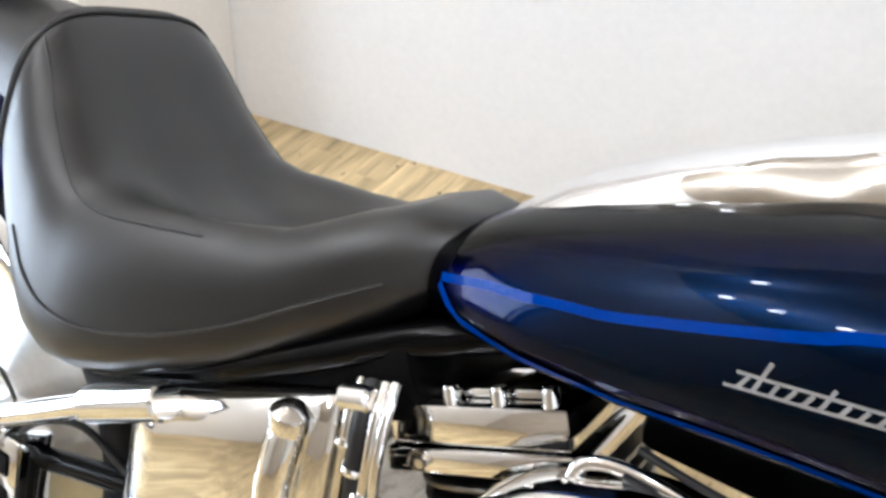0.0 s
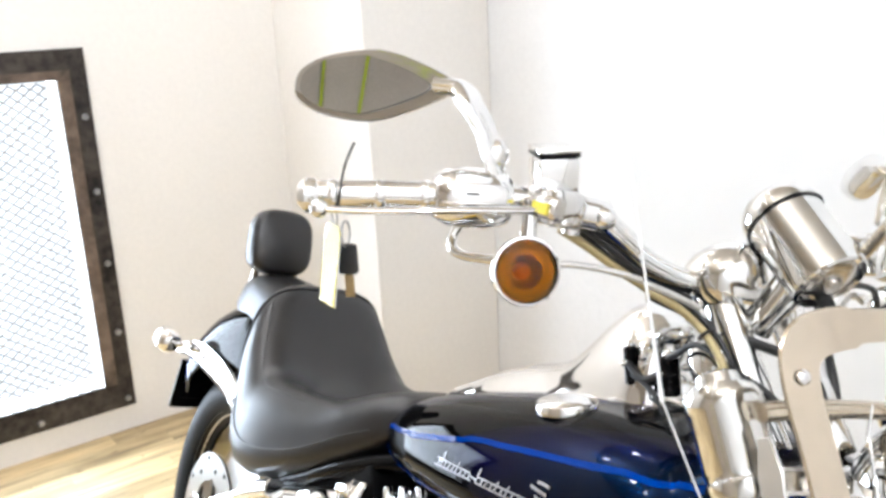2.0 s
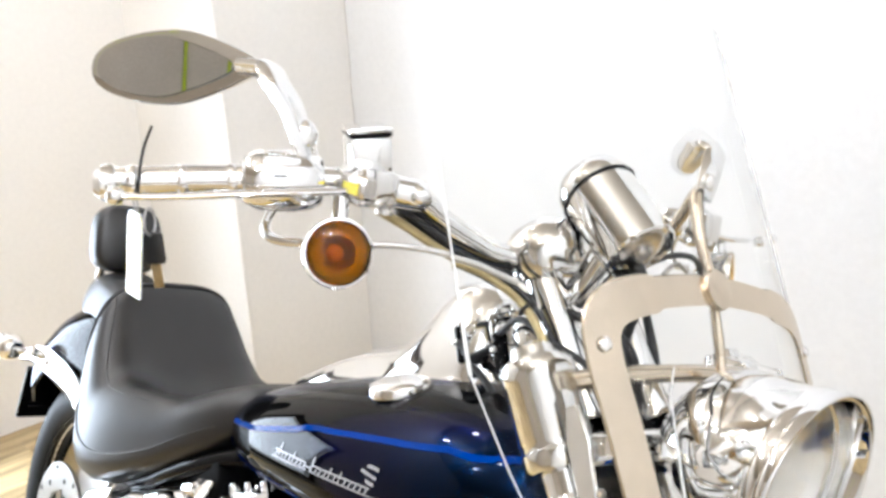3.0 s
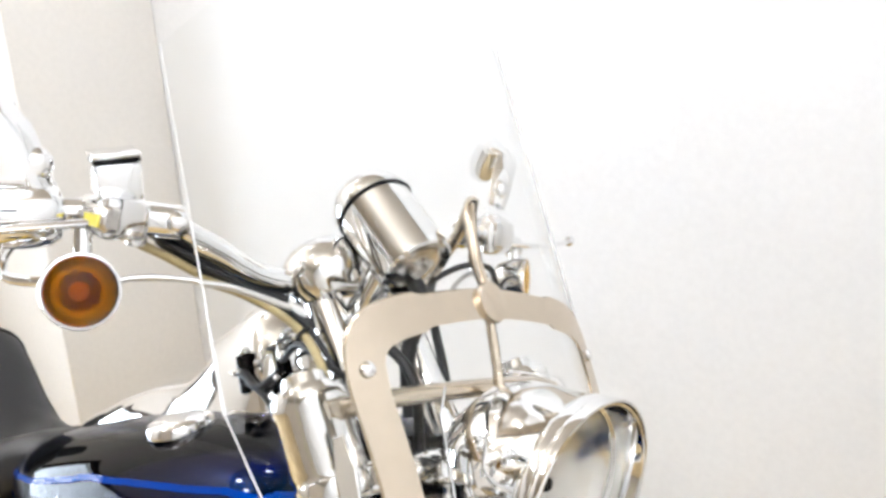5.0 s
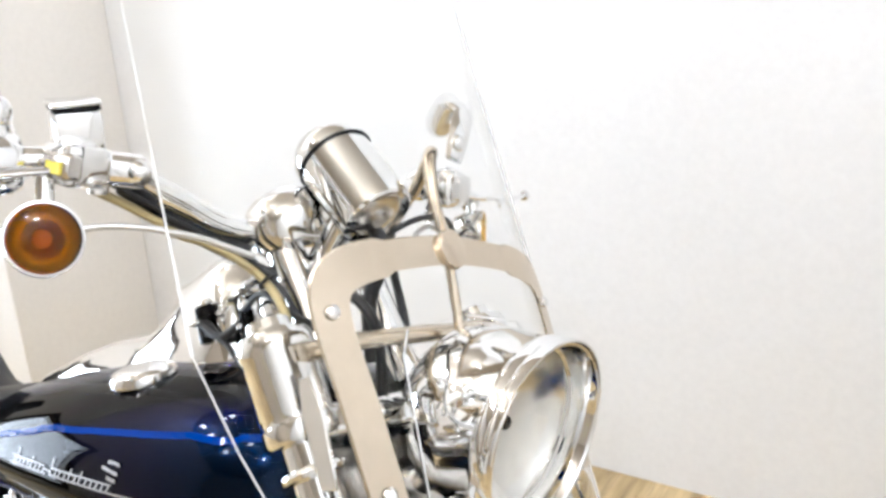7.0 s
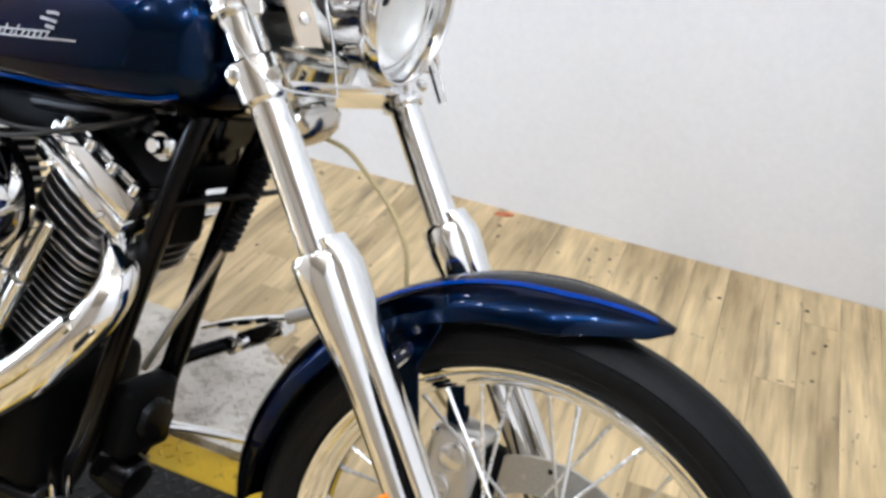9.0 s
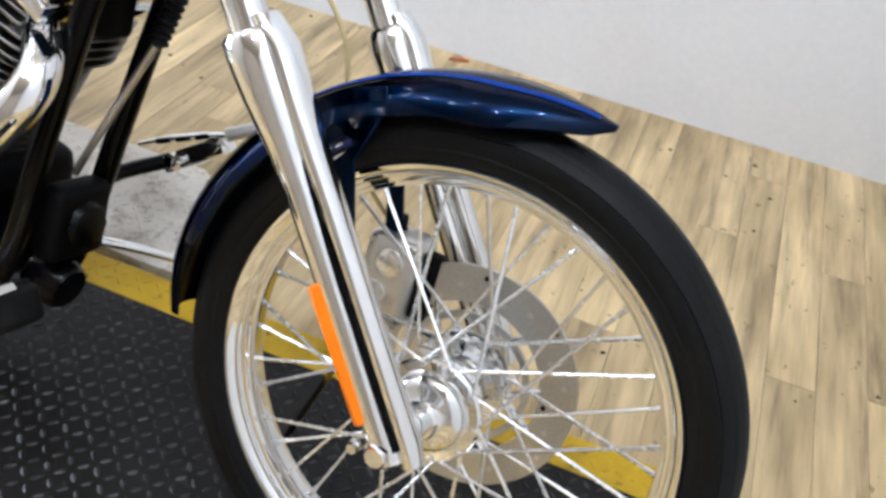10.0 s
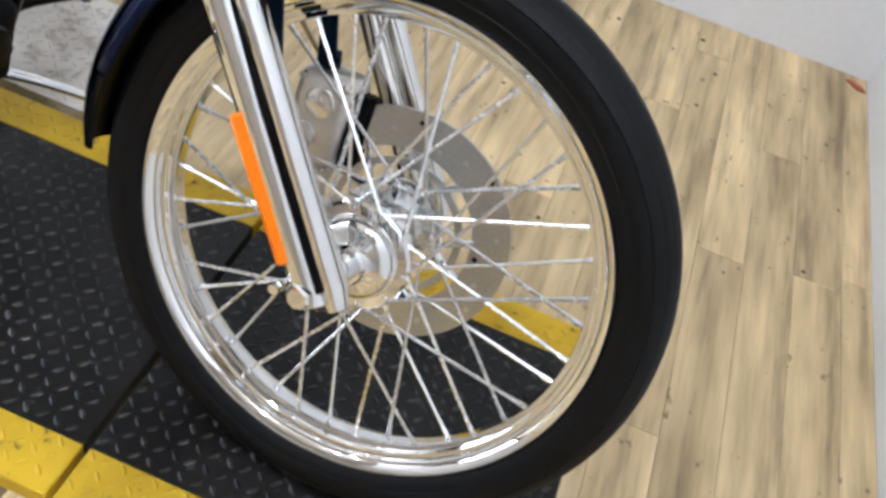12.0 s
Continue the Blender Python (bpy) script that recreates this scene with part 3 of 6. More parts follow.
def rear_wheel():
    w = group_part("rear_wheel", moto, "solid polished disc wheel with a wide black tyre")
    half = [(0.222, 0.058), (0.235, 0.070), (0.262, 0.080), (0.290, 0.080), (0.310, 0.066), (0.321, 0.042), (0.326, 0.02), (0.327, 0)]
    prof = [(r, -y) for r, y in half] + [(r, y) for r, y in half[-2::-1]] + [(0.21, 0.05), (0.21, -0.05)]
    part("tyre", ylathe(RA, closed(prof), 80), RUBBER, w, "wide black rubber tyre")
    hr = [(0.232, 0.068), (0.233, 0.064), (0.224, 0.060), (0.214, 0.050), (0.205, 0.030), (0.19, 0.014), (0.10, 0.012), (0.06, 0.03), (0.03, 0.045), (0.012, 0.05)]
    part("rim", ylathe(RA, [(r, -y) for r, y in hr], 72, bm=ylathe(RA, hr, 72)), RIM_ALLOY, w, "polished alloy disc rim")
    dsc = part("brake_disc", ylathe(RA, closed([(0.085, -0.098), (0.143, -0.098), (0.143, -0.104), (0.085, -0.104)]), 64), DISC, w, "drilled stainless brake disc")
    bm = ylathe(RA, closed([(0.03, -0.09), (0.05, -0.095), (0.05, -0.102), (0.03, -0.102)]), 32)
    for k in range(5):
        a = 2 * math.pi * k / 5
        part("carrier_arm", tube([RA + Vector((0.045 * math.cos(a), -0.1, 0.045 * math.sin(a))), RA + Vector((0.092 * math.cos(a + 0.4), -0.101, 0.092 * math.sin(a + 0.4)))], 0.008, 8, 0.5), CHROME, dsc)
    part("disc_carrier", bm, CHROME, dsc, "chrome disc carrier")
    for k in range(16):
        a = 2 * math.pi * k / 16
        r = 0.11 + 0.022 * (k % 2)
        part("drill_hole", lathe([(0.005, 0), (0.005, 0.0075)], along(RA + Vector((r * math.cos(a), -0.0975, r * math.sin(a))), RA + Vector((r * math.cos(a), -2, r * math.sin(a)))), 8), BLACK_MATT, dsc)


rear_wheel()


def superring(x, yc, zc, hy, hz, n=24, e=2.4, tilt=0.0):
    """A rounded cross-section across the motorcycle at x."""
    out = []
    for k in range(n):
        a = 2 * math.pi * k / n
        c, s = math.cos(a), math.sin(a)
        y = yc + hy * math.copysign(abs(c) ** (2 / e), c)
        z = zc + hz * math.copysign(abs(s) ** (2 / e), s)
        out.append(Vector((x + tilt * (z - zc), y, z)))
    return out


def fuel_tank():
    # x, bottom, top, half width, where the widest place lies between them
    secs = [(0.580, 0.742, 0.775, 0.050), (0.592, 0.728, 0.803, 0.088), (0.64, 0.722, 0.832, 0.118), (0.70, 0.722, 0.858, 0.142), (0.78, 0.730, 0.888, 0.163), (0.87, 0.742, 0.918, 0.178), (0.96, 0.752, 0.944, 0.187),
            (1.05, 0.762, 0.962, 0.188), (1.12, 0.772, 0.970, 0.184), (1.18, 0.784, 0.972, 0.174), (1.222, 0.800, 0.966, 0.154), (1.244, 0.825, 0.946, 0.118)]
    rings = []
    for x, zb, zt, hw in secs:
        ring = []
        zm = zb + (zt - zb) * 0.42
        for k in range(36):
            a = 2 * math.pi * k / 36
            c, s = math.cos(a), math.sin(a)
            e = 0.85 - 0.17 * max(0, min(1, (x - 0.85) / 0.25))
            y = hw * math.copysign(abs(c) ** e, c)
            z = zm + ((zt - zm) * abs(s) ** 0.8 if s > 0 else -(zm - zb) * abs(s) ** 0.7)
            ring.append((x, y, z))
        rings.append(ring)
    bm = loft(rings)
    bmesh.ops.subdivide_edges(bm, edges=bm.edges[:], cuts=1, smooth=0.6, use_grid_fill=True)
    return part("fuel_tank", bm, BLUE, moto, "deep blue teardrop fuel tank with bright blue pinstripes", sharp=70)


tank = fuel_tank()


def fender_arc(c, a0, a1, radius, half, drop, n=40, taper0=0.3, taper1=0.3, thick=0.003, point=0.0):
    """A mudguard over a wheel from angle a0 to a1 (degrees from straight ahead, upwards)."""
    rings = []
    for i in range(n + 1):
        u = i / n
        a = radians(a0 + (a1 - a0) * u)
        t = min(1, (taper0 + (1 - taper0) * min(1, u / 0.16) ** 0.6), (taper1 + (1 - taper1) * min(1, (1 - u) / 0.18)))
        hw = half * t
        dr = drop * t
        sec = []
        m = 12
        for j in range(m + 1):
            v = -1 + 2 * j / m
            sec.append((hw * math.sin(v * math.pi / 2) if abs(v) < 1 else hw * v, radius - dr * (1 - math.cos(v * math.pi / 2)) ** 1.2))
        inner = [(y * 0.95, r - thick) for y, r in reversed(sec)]
        rings.append([Vector((c.x + r * math.cos(a), c.y + y, c.z + r * math.sin(a))) for y, r in sec + inner])
    return loft(rings)


fender = part("front_fender", fender_arc(FA, 77, 187, 0.388, 0.070, 0.043, taper0=0.08, taper1=0.5), BLUE, moto, "deep blue front mudguard with a pointed tip")
part("rear_fender", fender_arc(Vector((0.02, 0, 0.33)), 74, 153, 0.472, 0.120, 0.128, taper0=0.95, taper1=0.75), BLUE, moto, "deep blue rear mudguard")


LEG_Y = {-1: -0.142, 1: 0.167}      # the legs, with the bars turned a little


def fork():
    for s in (-1, 1):
        y = LEG_Y[s]
        leg = part("fork_tube", cyl(fork_at(0.66, y), fork_at(1.0, y), 0.0215, 28), CHROME, moto, "chrome fork tube")
        bm = lathe([(0.014, 0), (0.0185, 0.004), (0.0205, 0.03), (0.0200, 0.12), (0.0205, 0.30), (0.0235, 0.35), (0.031, 0.405), (0.0335, 0.44), (0.034, 0.462), (0.031, 0.468), (0.024, 0.470)], along(fork_at(0.330, y), fork_at(1, y)), 32)
        part("slider", bm, CHROME, leg, "chrome fork slider")
        # the dark line between tube and lobe is painted in as a black strip
        part("slider_dark_line", tube([fork_at(0.345, y + s * 0.0150, 0.0165), fork_at(0.50, y + s * 0.0150, 0.0165), fork_at(0.60, y + s * 0.0135, 0.0165)], [0.0040, 0.0040, 0.0012], 8), BLACK, leg, "black strip painting the dark line down the slider")
        part("fork_cover", lathe([(0.024, 0), (0.031, 0.002), (0.0335, 0.006), (0.0335, 0.018), (0.0315, 0.020), (0.0315, 0.026), (0.033, 0.028), (0.033, 0.078), (0.0345, 0.080), (0.0345, 0.092), (0.0315, 0.099), (0.021, 0.103), (0.0195, 0.112), (0.012, 0.116), (0.0005, 0.116)], along(fork_at(0.945, y), fork_at(1.2, y)), 32), CHROME, leg, "chrome fork cover and cap")
        part("lower_clamp", cyl(fork_at(0.842, y), fork_at(0.882, y), 0.030, 28, 0.004), CHROME, leg)
    bm = box(-0.03, -0.142, -0.016, 0.03, 0.167, 0.016, 0.006, Matrix.Translation(fork_at(0.862)) @ Matrix.Rotation(radians(-36), 4, "Y"))
    part("lower_triple_clamp", bm, CHROME, moto, "chrome lower fork yoke")
    bm = box(-0.032, -0.15, -0.014, 0.03, 0.172, 0.014, 0.006, Matrix.Translation(fork_at(0.955)) @ Matrix.Rotation(radians(-36), 4, "Y"))
    part("upper_triple_clamp", bm, CHROME, moto, "chrome upper fork yoke")


fork()


def surface_of(ob):
    """The nearest point of a part's surface, a little above it, for trim that lies on it."""
    from mathutils.bvhtree import BVHTree
    bm = bmesh.new()
    bm.from_mesh(ob.data)
    tree = BVHTree.FromBMesh(bm)
    bm.free()

    def near(p, lift=0.0012):
        q, n, _, _ = tree.find_nearest(Vector(p))
        return q + n * lift, n
    return near


def ribbon(near, pts, width, lift=0.0012, steps=10, widths=None):
    """A painted line of some width along points, laid on a surface."""
    pts = smooth_path(pts, steps)
    bm = bmesh.new()
    prev = None
    for i, p in enumerate(pts):
        q, n = near(p, lift)
        d = (pts[min(i + 1, len(pts) - 1)] - pts[max(i - 1, 0)]).normalized()
        s = n.cross(d).normalized() * (width / 2)
        a, b = near(q + s, lift)[0], near(q - s, lift)[0]
        row = (bm.verts.new(a), bm.verts.new(b))
        if prev:
            bm.faces.new((prev[0], prev[1], row[1], row[0]))
        prev = row
    return bm


# ---- tank trim
near_tank = surface_of(tank)
for s in (-1, 1):
    up = [(0.612, 0.095 * s, 0.770), (0.66, 0.14 * s, 0.792), (0.75, 0.17 * s, 0.818), (0.866, 0.185 * s, 0.856), (0.905, 0.187 * s, 0.871), (0.99, 0.19 * s, 0.896), (1.07, 0.19 * s, 0.916), (1.147, 0.18 * s, 0.935), (1.19, 0.165 * s, 0.946), (1.225, 0.13 * s, 0.945)]
    lo = [(0.612, 0.095 * s, 0.765), (0.64, 0.12 * s, 0.748), (0.70, 0.14 * s, 0.745), (0.80, 0.165 * s, 0.752), (0.883, 0.18 * s, 0.763), (1.004, 0.185 * s, 0.775), (1.12, 0.175 * s, 0.790), (1.21, 0.15 * s, 0.815)]
    part("pinstripe", ribbon(near_tank, up, 0.007), STRIPE, tank, "bright blue pinstripe")
    part("pinstripe", ribbon(near_tank, lo, 0.007), STRIPE, tank, "bright blue pinstripe")
    # the maker's script, as plain slanting bars
    for k in range(22):
        if k == 9:
            continue
        x = 0.846 + 0.0094 * k
        z = 0.8140 + 0.15 * (x - 0.85)
        h = 0.021 if k in (1, 10) else (0.016 if k in (5, 14, 16) else 0.0095)
        seg = [(x, 0.2 * s, z), (x + 0.0045, 0.2 * s, z + h)]
        part("script_bar", ribbon(near_tank, seg, 0.0026, 0.0016, 3), SILVER_SCRIPT, tank)
    for x0, x1, dz in ((0.838, 0.930, 0.0), (0.926, 0.942, 0.006), (0.940, 1.062, 0.0), (0.843, 0.926, 0.0095), (0.942, 1.052, 0.0095), (1.050, 1.090, 0.002)):
        seg = [(x0, 0.2 * s, 0.8145 + dz + 0.15 * (x0 - 0.85)), (x1, 0.2 * s, 0.8145 + dz + 0.15 * (x1 - 0.85))]
        part("script_bar", ribbon(near_tank, seg, 0.0021, 0.0015, 4), SILVER_SCRIPT, tank)
    for x0, x1, z in ((1.0395, 1.0595, 0.876), (1.0315, 1.058, 0.867), (1.0415, 1.0565, 0.8595)):
        seg = [(x0, 0.2 * s, z), (x1, 0.2 * s, z)]
        part("script_bar", ribbon(near_tank, seg, 0.0036, 0.0016, 3), SILVER_SCRIPT, tank)
    capm = Matrix.Translation((0.982, 0.112 * s, 0.924)) @ Matrix.Rotation(radians(-14 * s), 4, "X") @ Matrix.Rotation(radians(-12), 4, "Y")
    part("fuel_cap" if s < 0 else "fuel_gauge_cap", lathe([(0.028, -0.008), (0.029, 0.004), (0.0345, 0.007), (0.0350, 0.015), (0.032, 0.0195), (0.024, 0.0225), (0.010, 0.0245), (0.0005, 0.025)], capm, 40), CHROME, tank, "low domed chrome fuel cap")


def console():
    """The chrome dash that runs along the tank and rises to the instrument."""
    secs = [(0.612, 0.79, 0.808, 0.030), (0.625, 0.79, 0.828, 0.048), (0.67, 0.80, 0.866, 0.058), (0.745, 0.84, 0.908, 0.060), (0.81, 0.87, 0.937, 0.060), (0.85, 0.86, 0.952, 0.060), (0.880, 0.87, 0.968, 0.061), (0.905, 0.88, 0.996, 0.062), (0.930, 0.88, 1.032, 0.063), (0.952, 0.88, 1.057, 0.063), (0.972, 0.88, 1.064, 0.063),
            (1.000, 0.88, 1.060, 0.062), (1.018, 0.88, 1.046, 0.060), (1.030, 0.88, 0.998, 0.057), (1.045, 0.88, 0.982, 0.050), (1.12, 0.90, 0.973, 0.034), (1.17, 0.93, 0.962, 0.018)]
    rings = []
    for x, zb, zt, hw in secs:
        rings.append([Vector((x, hw * math.copysign(abs(math.cos(a)) ** 0.9, math.cos(a)), zb + (zt - zb) * max(0, math.sin(a)) ** 0.72 if math.sin(a) > 0 else zb)) for a in [math.pi * k / 18 for k in range(19)]])
    bm = loft(rings)
    part("tank_console", bm, CHROME, moto, "chrome tank console with raised instrument housing", sharp=60)


console()


# ---- seat
SEAT = [(0.616, 0.768, 0.798, 0.050, 0.040), (0.600, 0.742, 0.810, 0.080, 0.062), (0.56, 0.700, 0.810, 0.108, 0.084), (0.51, 0.664, 0.786, 0.132, 0.106), (0.45, 0.626, 0.742, 0.153, 0.128), (0.39, 0.592, 0.716, 0.170, 0.148), (0.33, 0.562, 0.708, 0.182, 0.163),
        (0.28, 0.544, 0.714, 0.188, 0.168), (0.24, 0.538, 0.732, 0.188, 0.162), (0.21, 0.546, 0.762, 0.185, 0.154), (0.18, 0.575, 0.798, 0.177, 0.141), (0.155, 0.620, 0.834, 0.167, 0.129), (0.130, 0.665, 0.862, 0.156, 0.120), (0.110, 0.700, 0.872, 0.144, 0.112), (0.098, 0.720, 0.858, 0.126, 0.100)]


def seat_point(x, zb, zt, hb, ht, a):
    c, s = math.cos(a), math.sin(a)
    sz = math.copysign(abs(s) ** 0.62, s)
    z = (zb + zt) / 2 + (zt - zb) / 2 * sz
    u = (sz + 1) / 2
    hw = hb + (ht - hb) * u ** 1.8
    w = abs(c) ** (0.55 if s > 0 else 0.38)
    if s > 0:
        v = max(0, min(1, (w - 0.25) / 0.6))
        z += 0.060 * math.exp(-((x - 0.35) / 0.115) ** 2) * (v * v * (3 - 2 * v) - 0.25) * sz
    return Vector((x, hw * math.copysign(w, c), z))


def seat():
    n = 56
    rings = [[seat_point(*q, 2 * math.pi * k / n) for k in range(n)] for q in SEAT]
    bm = loft(rings)
    bmesh.ops.subdivide_edges(bm, edges=bm.edges[:], cuts=1, smooth=0.5, use_grid_fill=True)
    st = part("seat", bm, LEATHER, moto, "black vinyl solo seat, dished with stitched sides", sharp=80)
    near = surface_of(st)
    for s in (-1, 1):
        pts = []
        for q in SEAT[2:11]:
            p = seat_point(*q, -0.02)
            pts.append((p.x, s * p.y, p.z - 0.006))
        ps = [near(p, 0.0004)[0] for p in smooth_path(pts, 4)]
        part("seam", tube(ps, 0.0016, 6), LEATHER, st, "raised side seam")
        welt = []
        for q in SEAT[5:14]:
            p = seat_point(*q, radians(38))
            welt.append((p.x, s * p.y, p.z))
        part("seam", tube([near(p, 0.0002)[0] for p in smooth_path(welt, 4)], 0.0012, 6), LEATHER, st, "raised welt along the side panel")
    q = SEAT[-3]
    ps = [near(seat_point(*q, radians(d)) + Vector((-0.012, 0, 0.002)), 0.001)[0] for d in range(-10, 191, 5)]
    part("piping", tube(ps, 0.0034, 8), LEATHER, st, "black piping round the back edge")
    # pillion pad behind it
    pil = [(0.105, 0.720, 0.842, 0.104, 0.070), (0.04, 0.715, 0.850, 0.100, 0.066), (-0.03, 0.715, 0.852, 0.094, 0.062), (-0.10, 0.722, 0.848, 0.086, 0.058), (-0.155, 0.735, 0.834, 0.074, 0.052), (-0.185, 0.755, 0.80, 0.054, 0.04)]
    bm = loft([[seat_point(*q, 2 * math.pi * k / 32) for k in range(32)] for q in pil])
    part("pillion_pad", bm, LEATHER, moto, "black vinyl pillion pad", sharp=70)
    rings = []
    m = Matrix.Translation((-0.138, -0.008, 0.912)) @ Matrix.Rotation(radians(-14), 4, "Y")
    for u, k in ((-0.030, 0.86), (-0.026, 0.96), (-0.012, 1.0), (0.012, 1.0), (0.024, 0.95), (0.031, 0.82)):
        ring = []
        for j in range(40):
            a = 2 * math.pi * j / 40
            c, s = math.cos(a), math.sin(a)
            w = 0.070 * (1.0 - 0.05 * s)
            ring.append(m @ Vector((u, k * w * math.copysign(abs(c) ** 0.62, c), 0.072 * (1 - (1 - k) * 0.9) * math.copysign(abs(s) ** 0.62, s))))
        rings.append(ring)
    br = part("backrest", loft(rings), LEATHER, moto, "black vinyl passenger backrest pad", sharp=70)
    bm = tube([(-0.15, -0.045, 0.85), (-0.165, -0.045, 0.78), (-0.15, -0.05, 0.72)], 0.008, 10)
    part("backrest_stay", bm, CHROME, br)
    bm = tube([(-0.15, 0.045, 0.85), (-0.165, 0.045, 0.78), (-0.15, 0.05, 0.72)], 0.008, 10)
    part("backrest_stay", bm, CHROME, br)


seat()


# ---- rear end
def rear_end():
    for s in (-1, 1):
        y = 0.128 * s
        path = smooth_path([(-0.315, y * 0.95, 0.604), (-0.23, y, 0.632), (-0.15, y, 0.642), (-0.065, y, 0.643), (0.0, y, 0.641), (0.063, y, 0.632), (0.142, y, 0.600), (0.20, y, 0.55)], 5)
        rings = []
        for i, (p, sd, up) in enumerate(frames_along(path)):
            u = i / (len(path) - 1)
            hh = 0.011 + 0.016 * min(1, u * 3) * (1 - 0.25 * max(0, u - 0.6))
            rings.append([p + Vector((0, s * 0.008 * math.cos(a), 0)) + up * (hh * math.sin(a)) for a in [2 * math.pi * k / 14 for k in range(14)]])
        st = part("fender_strut", loft(rings), CHROME, moto, "chrome fender strut cover")
        if s < 0:
            for x, z in ((-0.12, 0.645), (0.09, 0.622)):
                part("strut_bolt", bolt((x, y - 0.008, z), (0, s, 0), 0.008, 0.006), CHROME, st)
        sig = part("rear_turn_signal", lathe([(0.0005, -0.030), (0.012, -0.029), (0.022, -0.022), (0.028, -0.008), (0.029, 0.006), (0.027, 0.02), (0.020, 0.024), (0.0005, 0.026)], Matrix.Translation((-0.283, 0.165 * s, 0.633)) @ Matrix.Rotation(radians(-90), 4, "Y"), 28), CHROME, moto, "bullet-shaped chrome turn signal")
        part("stalk", tube([(-0.275, 0.155 * s, 0.630), (-0.25, 0.145 * s, 0.632), (-0.21, 0.135 * s, 0.645)], [0.010, 0.008, 0.010], 12), CHROME, sig)
        part("lens", lathe([(0.026, 0), (0.024, 0.006), (0.012, 0.011), (0.0005, 0.012)], Matrix.Translation((-0.303, 0.165 * s, 0.633)) @ Matrix.Rotation(radians(-90), 4, "Y"), 24), RED, sig, "red lens")
    m = Matrix.Translation((-0.395, 0, 0.495)) @ Matrix.Rotation(radians(14), 4, "Y")
    pl = part("number_plate_holder", box(-0.006, -0.092, -0.068, 0.004, 0.092, 0.068, 0.003, m), BLACK, moto, "black plate holder under the tail")
    part("holder_rib", box(0.004, -0.07, -0.038, 0.009, 0.07, -0.033, 0.001, m), BLACK, pl)
    part("holder_arm", tube([(-0.385, -0.06, 0.55), (-0.34, -0.06, 0.60), (-0.27, -0.06, 0.62)], 0.014, 8), BLACK, pl)
    part("holder_arm", tube([(-0.385, 0.06, 0.55), (-0.34, 0.06, 0.60), (-0.27, 0.06, 0.62)], 0.014, 8), BLACK, pl)
    tl = part("tail_light", lathe([(0.0005, -0.03), (0.03, -0.028), (0.038, -0.01), (0.040, 0.012), (0.034, 0.02), (0.0005, 0.024)], Matrix.Translation((-0.36, 0, 0.60)) @ Matrix.Rotation(radians(-80), 4, "Y"), 28), CHROME, moto, "small chrome tail light")
    part("lens", lathe([(0.034, 0), (0.03, 0.01), (0.0005, 0.014)], Matrix.Translation((-0.378, 0, 0.603)) @ Matrix.Rotation(radians(-80), 4, "Y"), 24), RED, tl, "red lens")
    for s in (-1, 1):
        y = 0.158 * s
        arm = part("swingarm", tube([(0.42, y * 0.60, 0.44), (0.22, y * 0.62, 0.385), (-0.01, y * 0.70, 0.325)], 0.0135, 12), BLACK, moto, "triangular rear swingarm")
        bm = cyl((0.398, y, 0.577), (0.30, y, 0.527), 0.0195, 20, 0.003)
        part("pivot_cover", bm, CHROME, arm)
        part("strut_bar", cyl((0.31, y, 0.532), (0.0, y, 0.349), 0.0125, 18, 0.003), CHROME, arm, "chrome cover bar")
        part("axle_cover", lathe([(0.0005, -0.03), (0.015, -0.028), (0.019, -0.02), (0.019, 0.012), (0.015, 0.03), (0.0005, 0.032)], along((-0.02, y * 1.02, 0.333), (-0.02, y * 3, 0.333)), 20), CHROME, arm)
        part("axle_nut", bolt((-0.03, y * 1.02, 0.322), (0, s, 0), 0.017, 0.03), CHROME, arm)
    # rear caliper
    cal = part("rear_brake_caliper", box(0.078, -0.148, 0.285, 0.142, -0.082, 0.418, 0.012, segs=2), CHROME, moto, "chrome rear brake caliper with dark pad slots")
    part("caliper_bridge", box(0.130, -0.140, 0.300, 0.172, -0.090, 0.405, 0.009, segs=2), CHROME, cal)
    for z in (0.325, 0.372):
        part("pad_slot", box(0.140, -0.1435, z - 0.014, 0.160, -0.139, z + 0.014, 0.002), BLACK_MATT, cal)
        part("piston_cap", lathe([(0.017, 0), (0.017, 0.006), (0.012, 0.009), (0.0005, 0.009)], along((0.106, -0.148, z), (0.106, -1, z)), 18), CHROME, cal)
    for x, z in ((0.085, 0.295), (0.133, 0.295), (0.085, 0.408), (0.133, 0.408)):
        part("caliper_bolt", bolt((x, -0.148, z), (0, -1, 0), 0.006, 0.009), CHROME_WORN, cal)
    part("brake_line", tube([(0.15, -0.12, 0.405), (0.19, -0.125, 0.44), (0.25, -0.12, 0.46), (0.31, -0.11, 0.43)], 0.004, 8, curve=4), CABLE, cal)


rear_end()


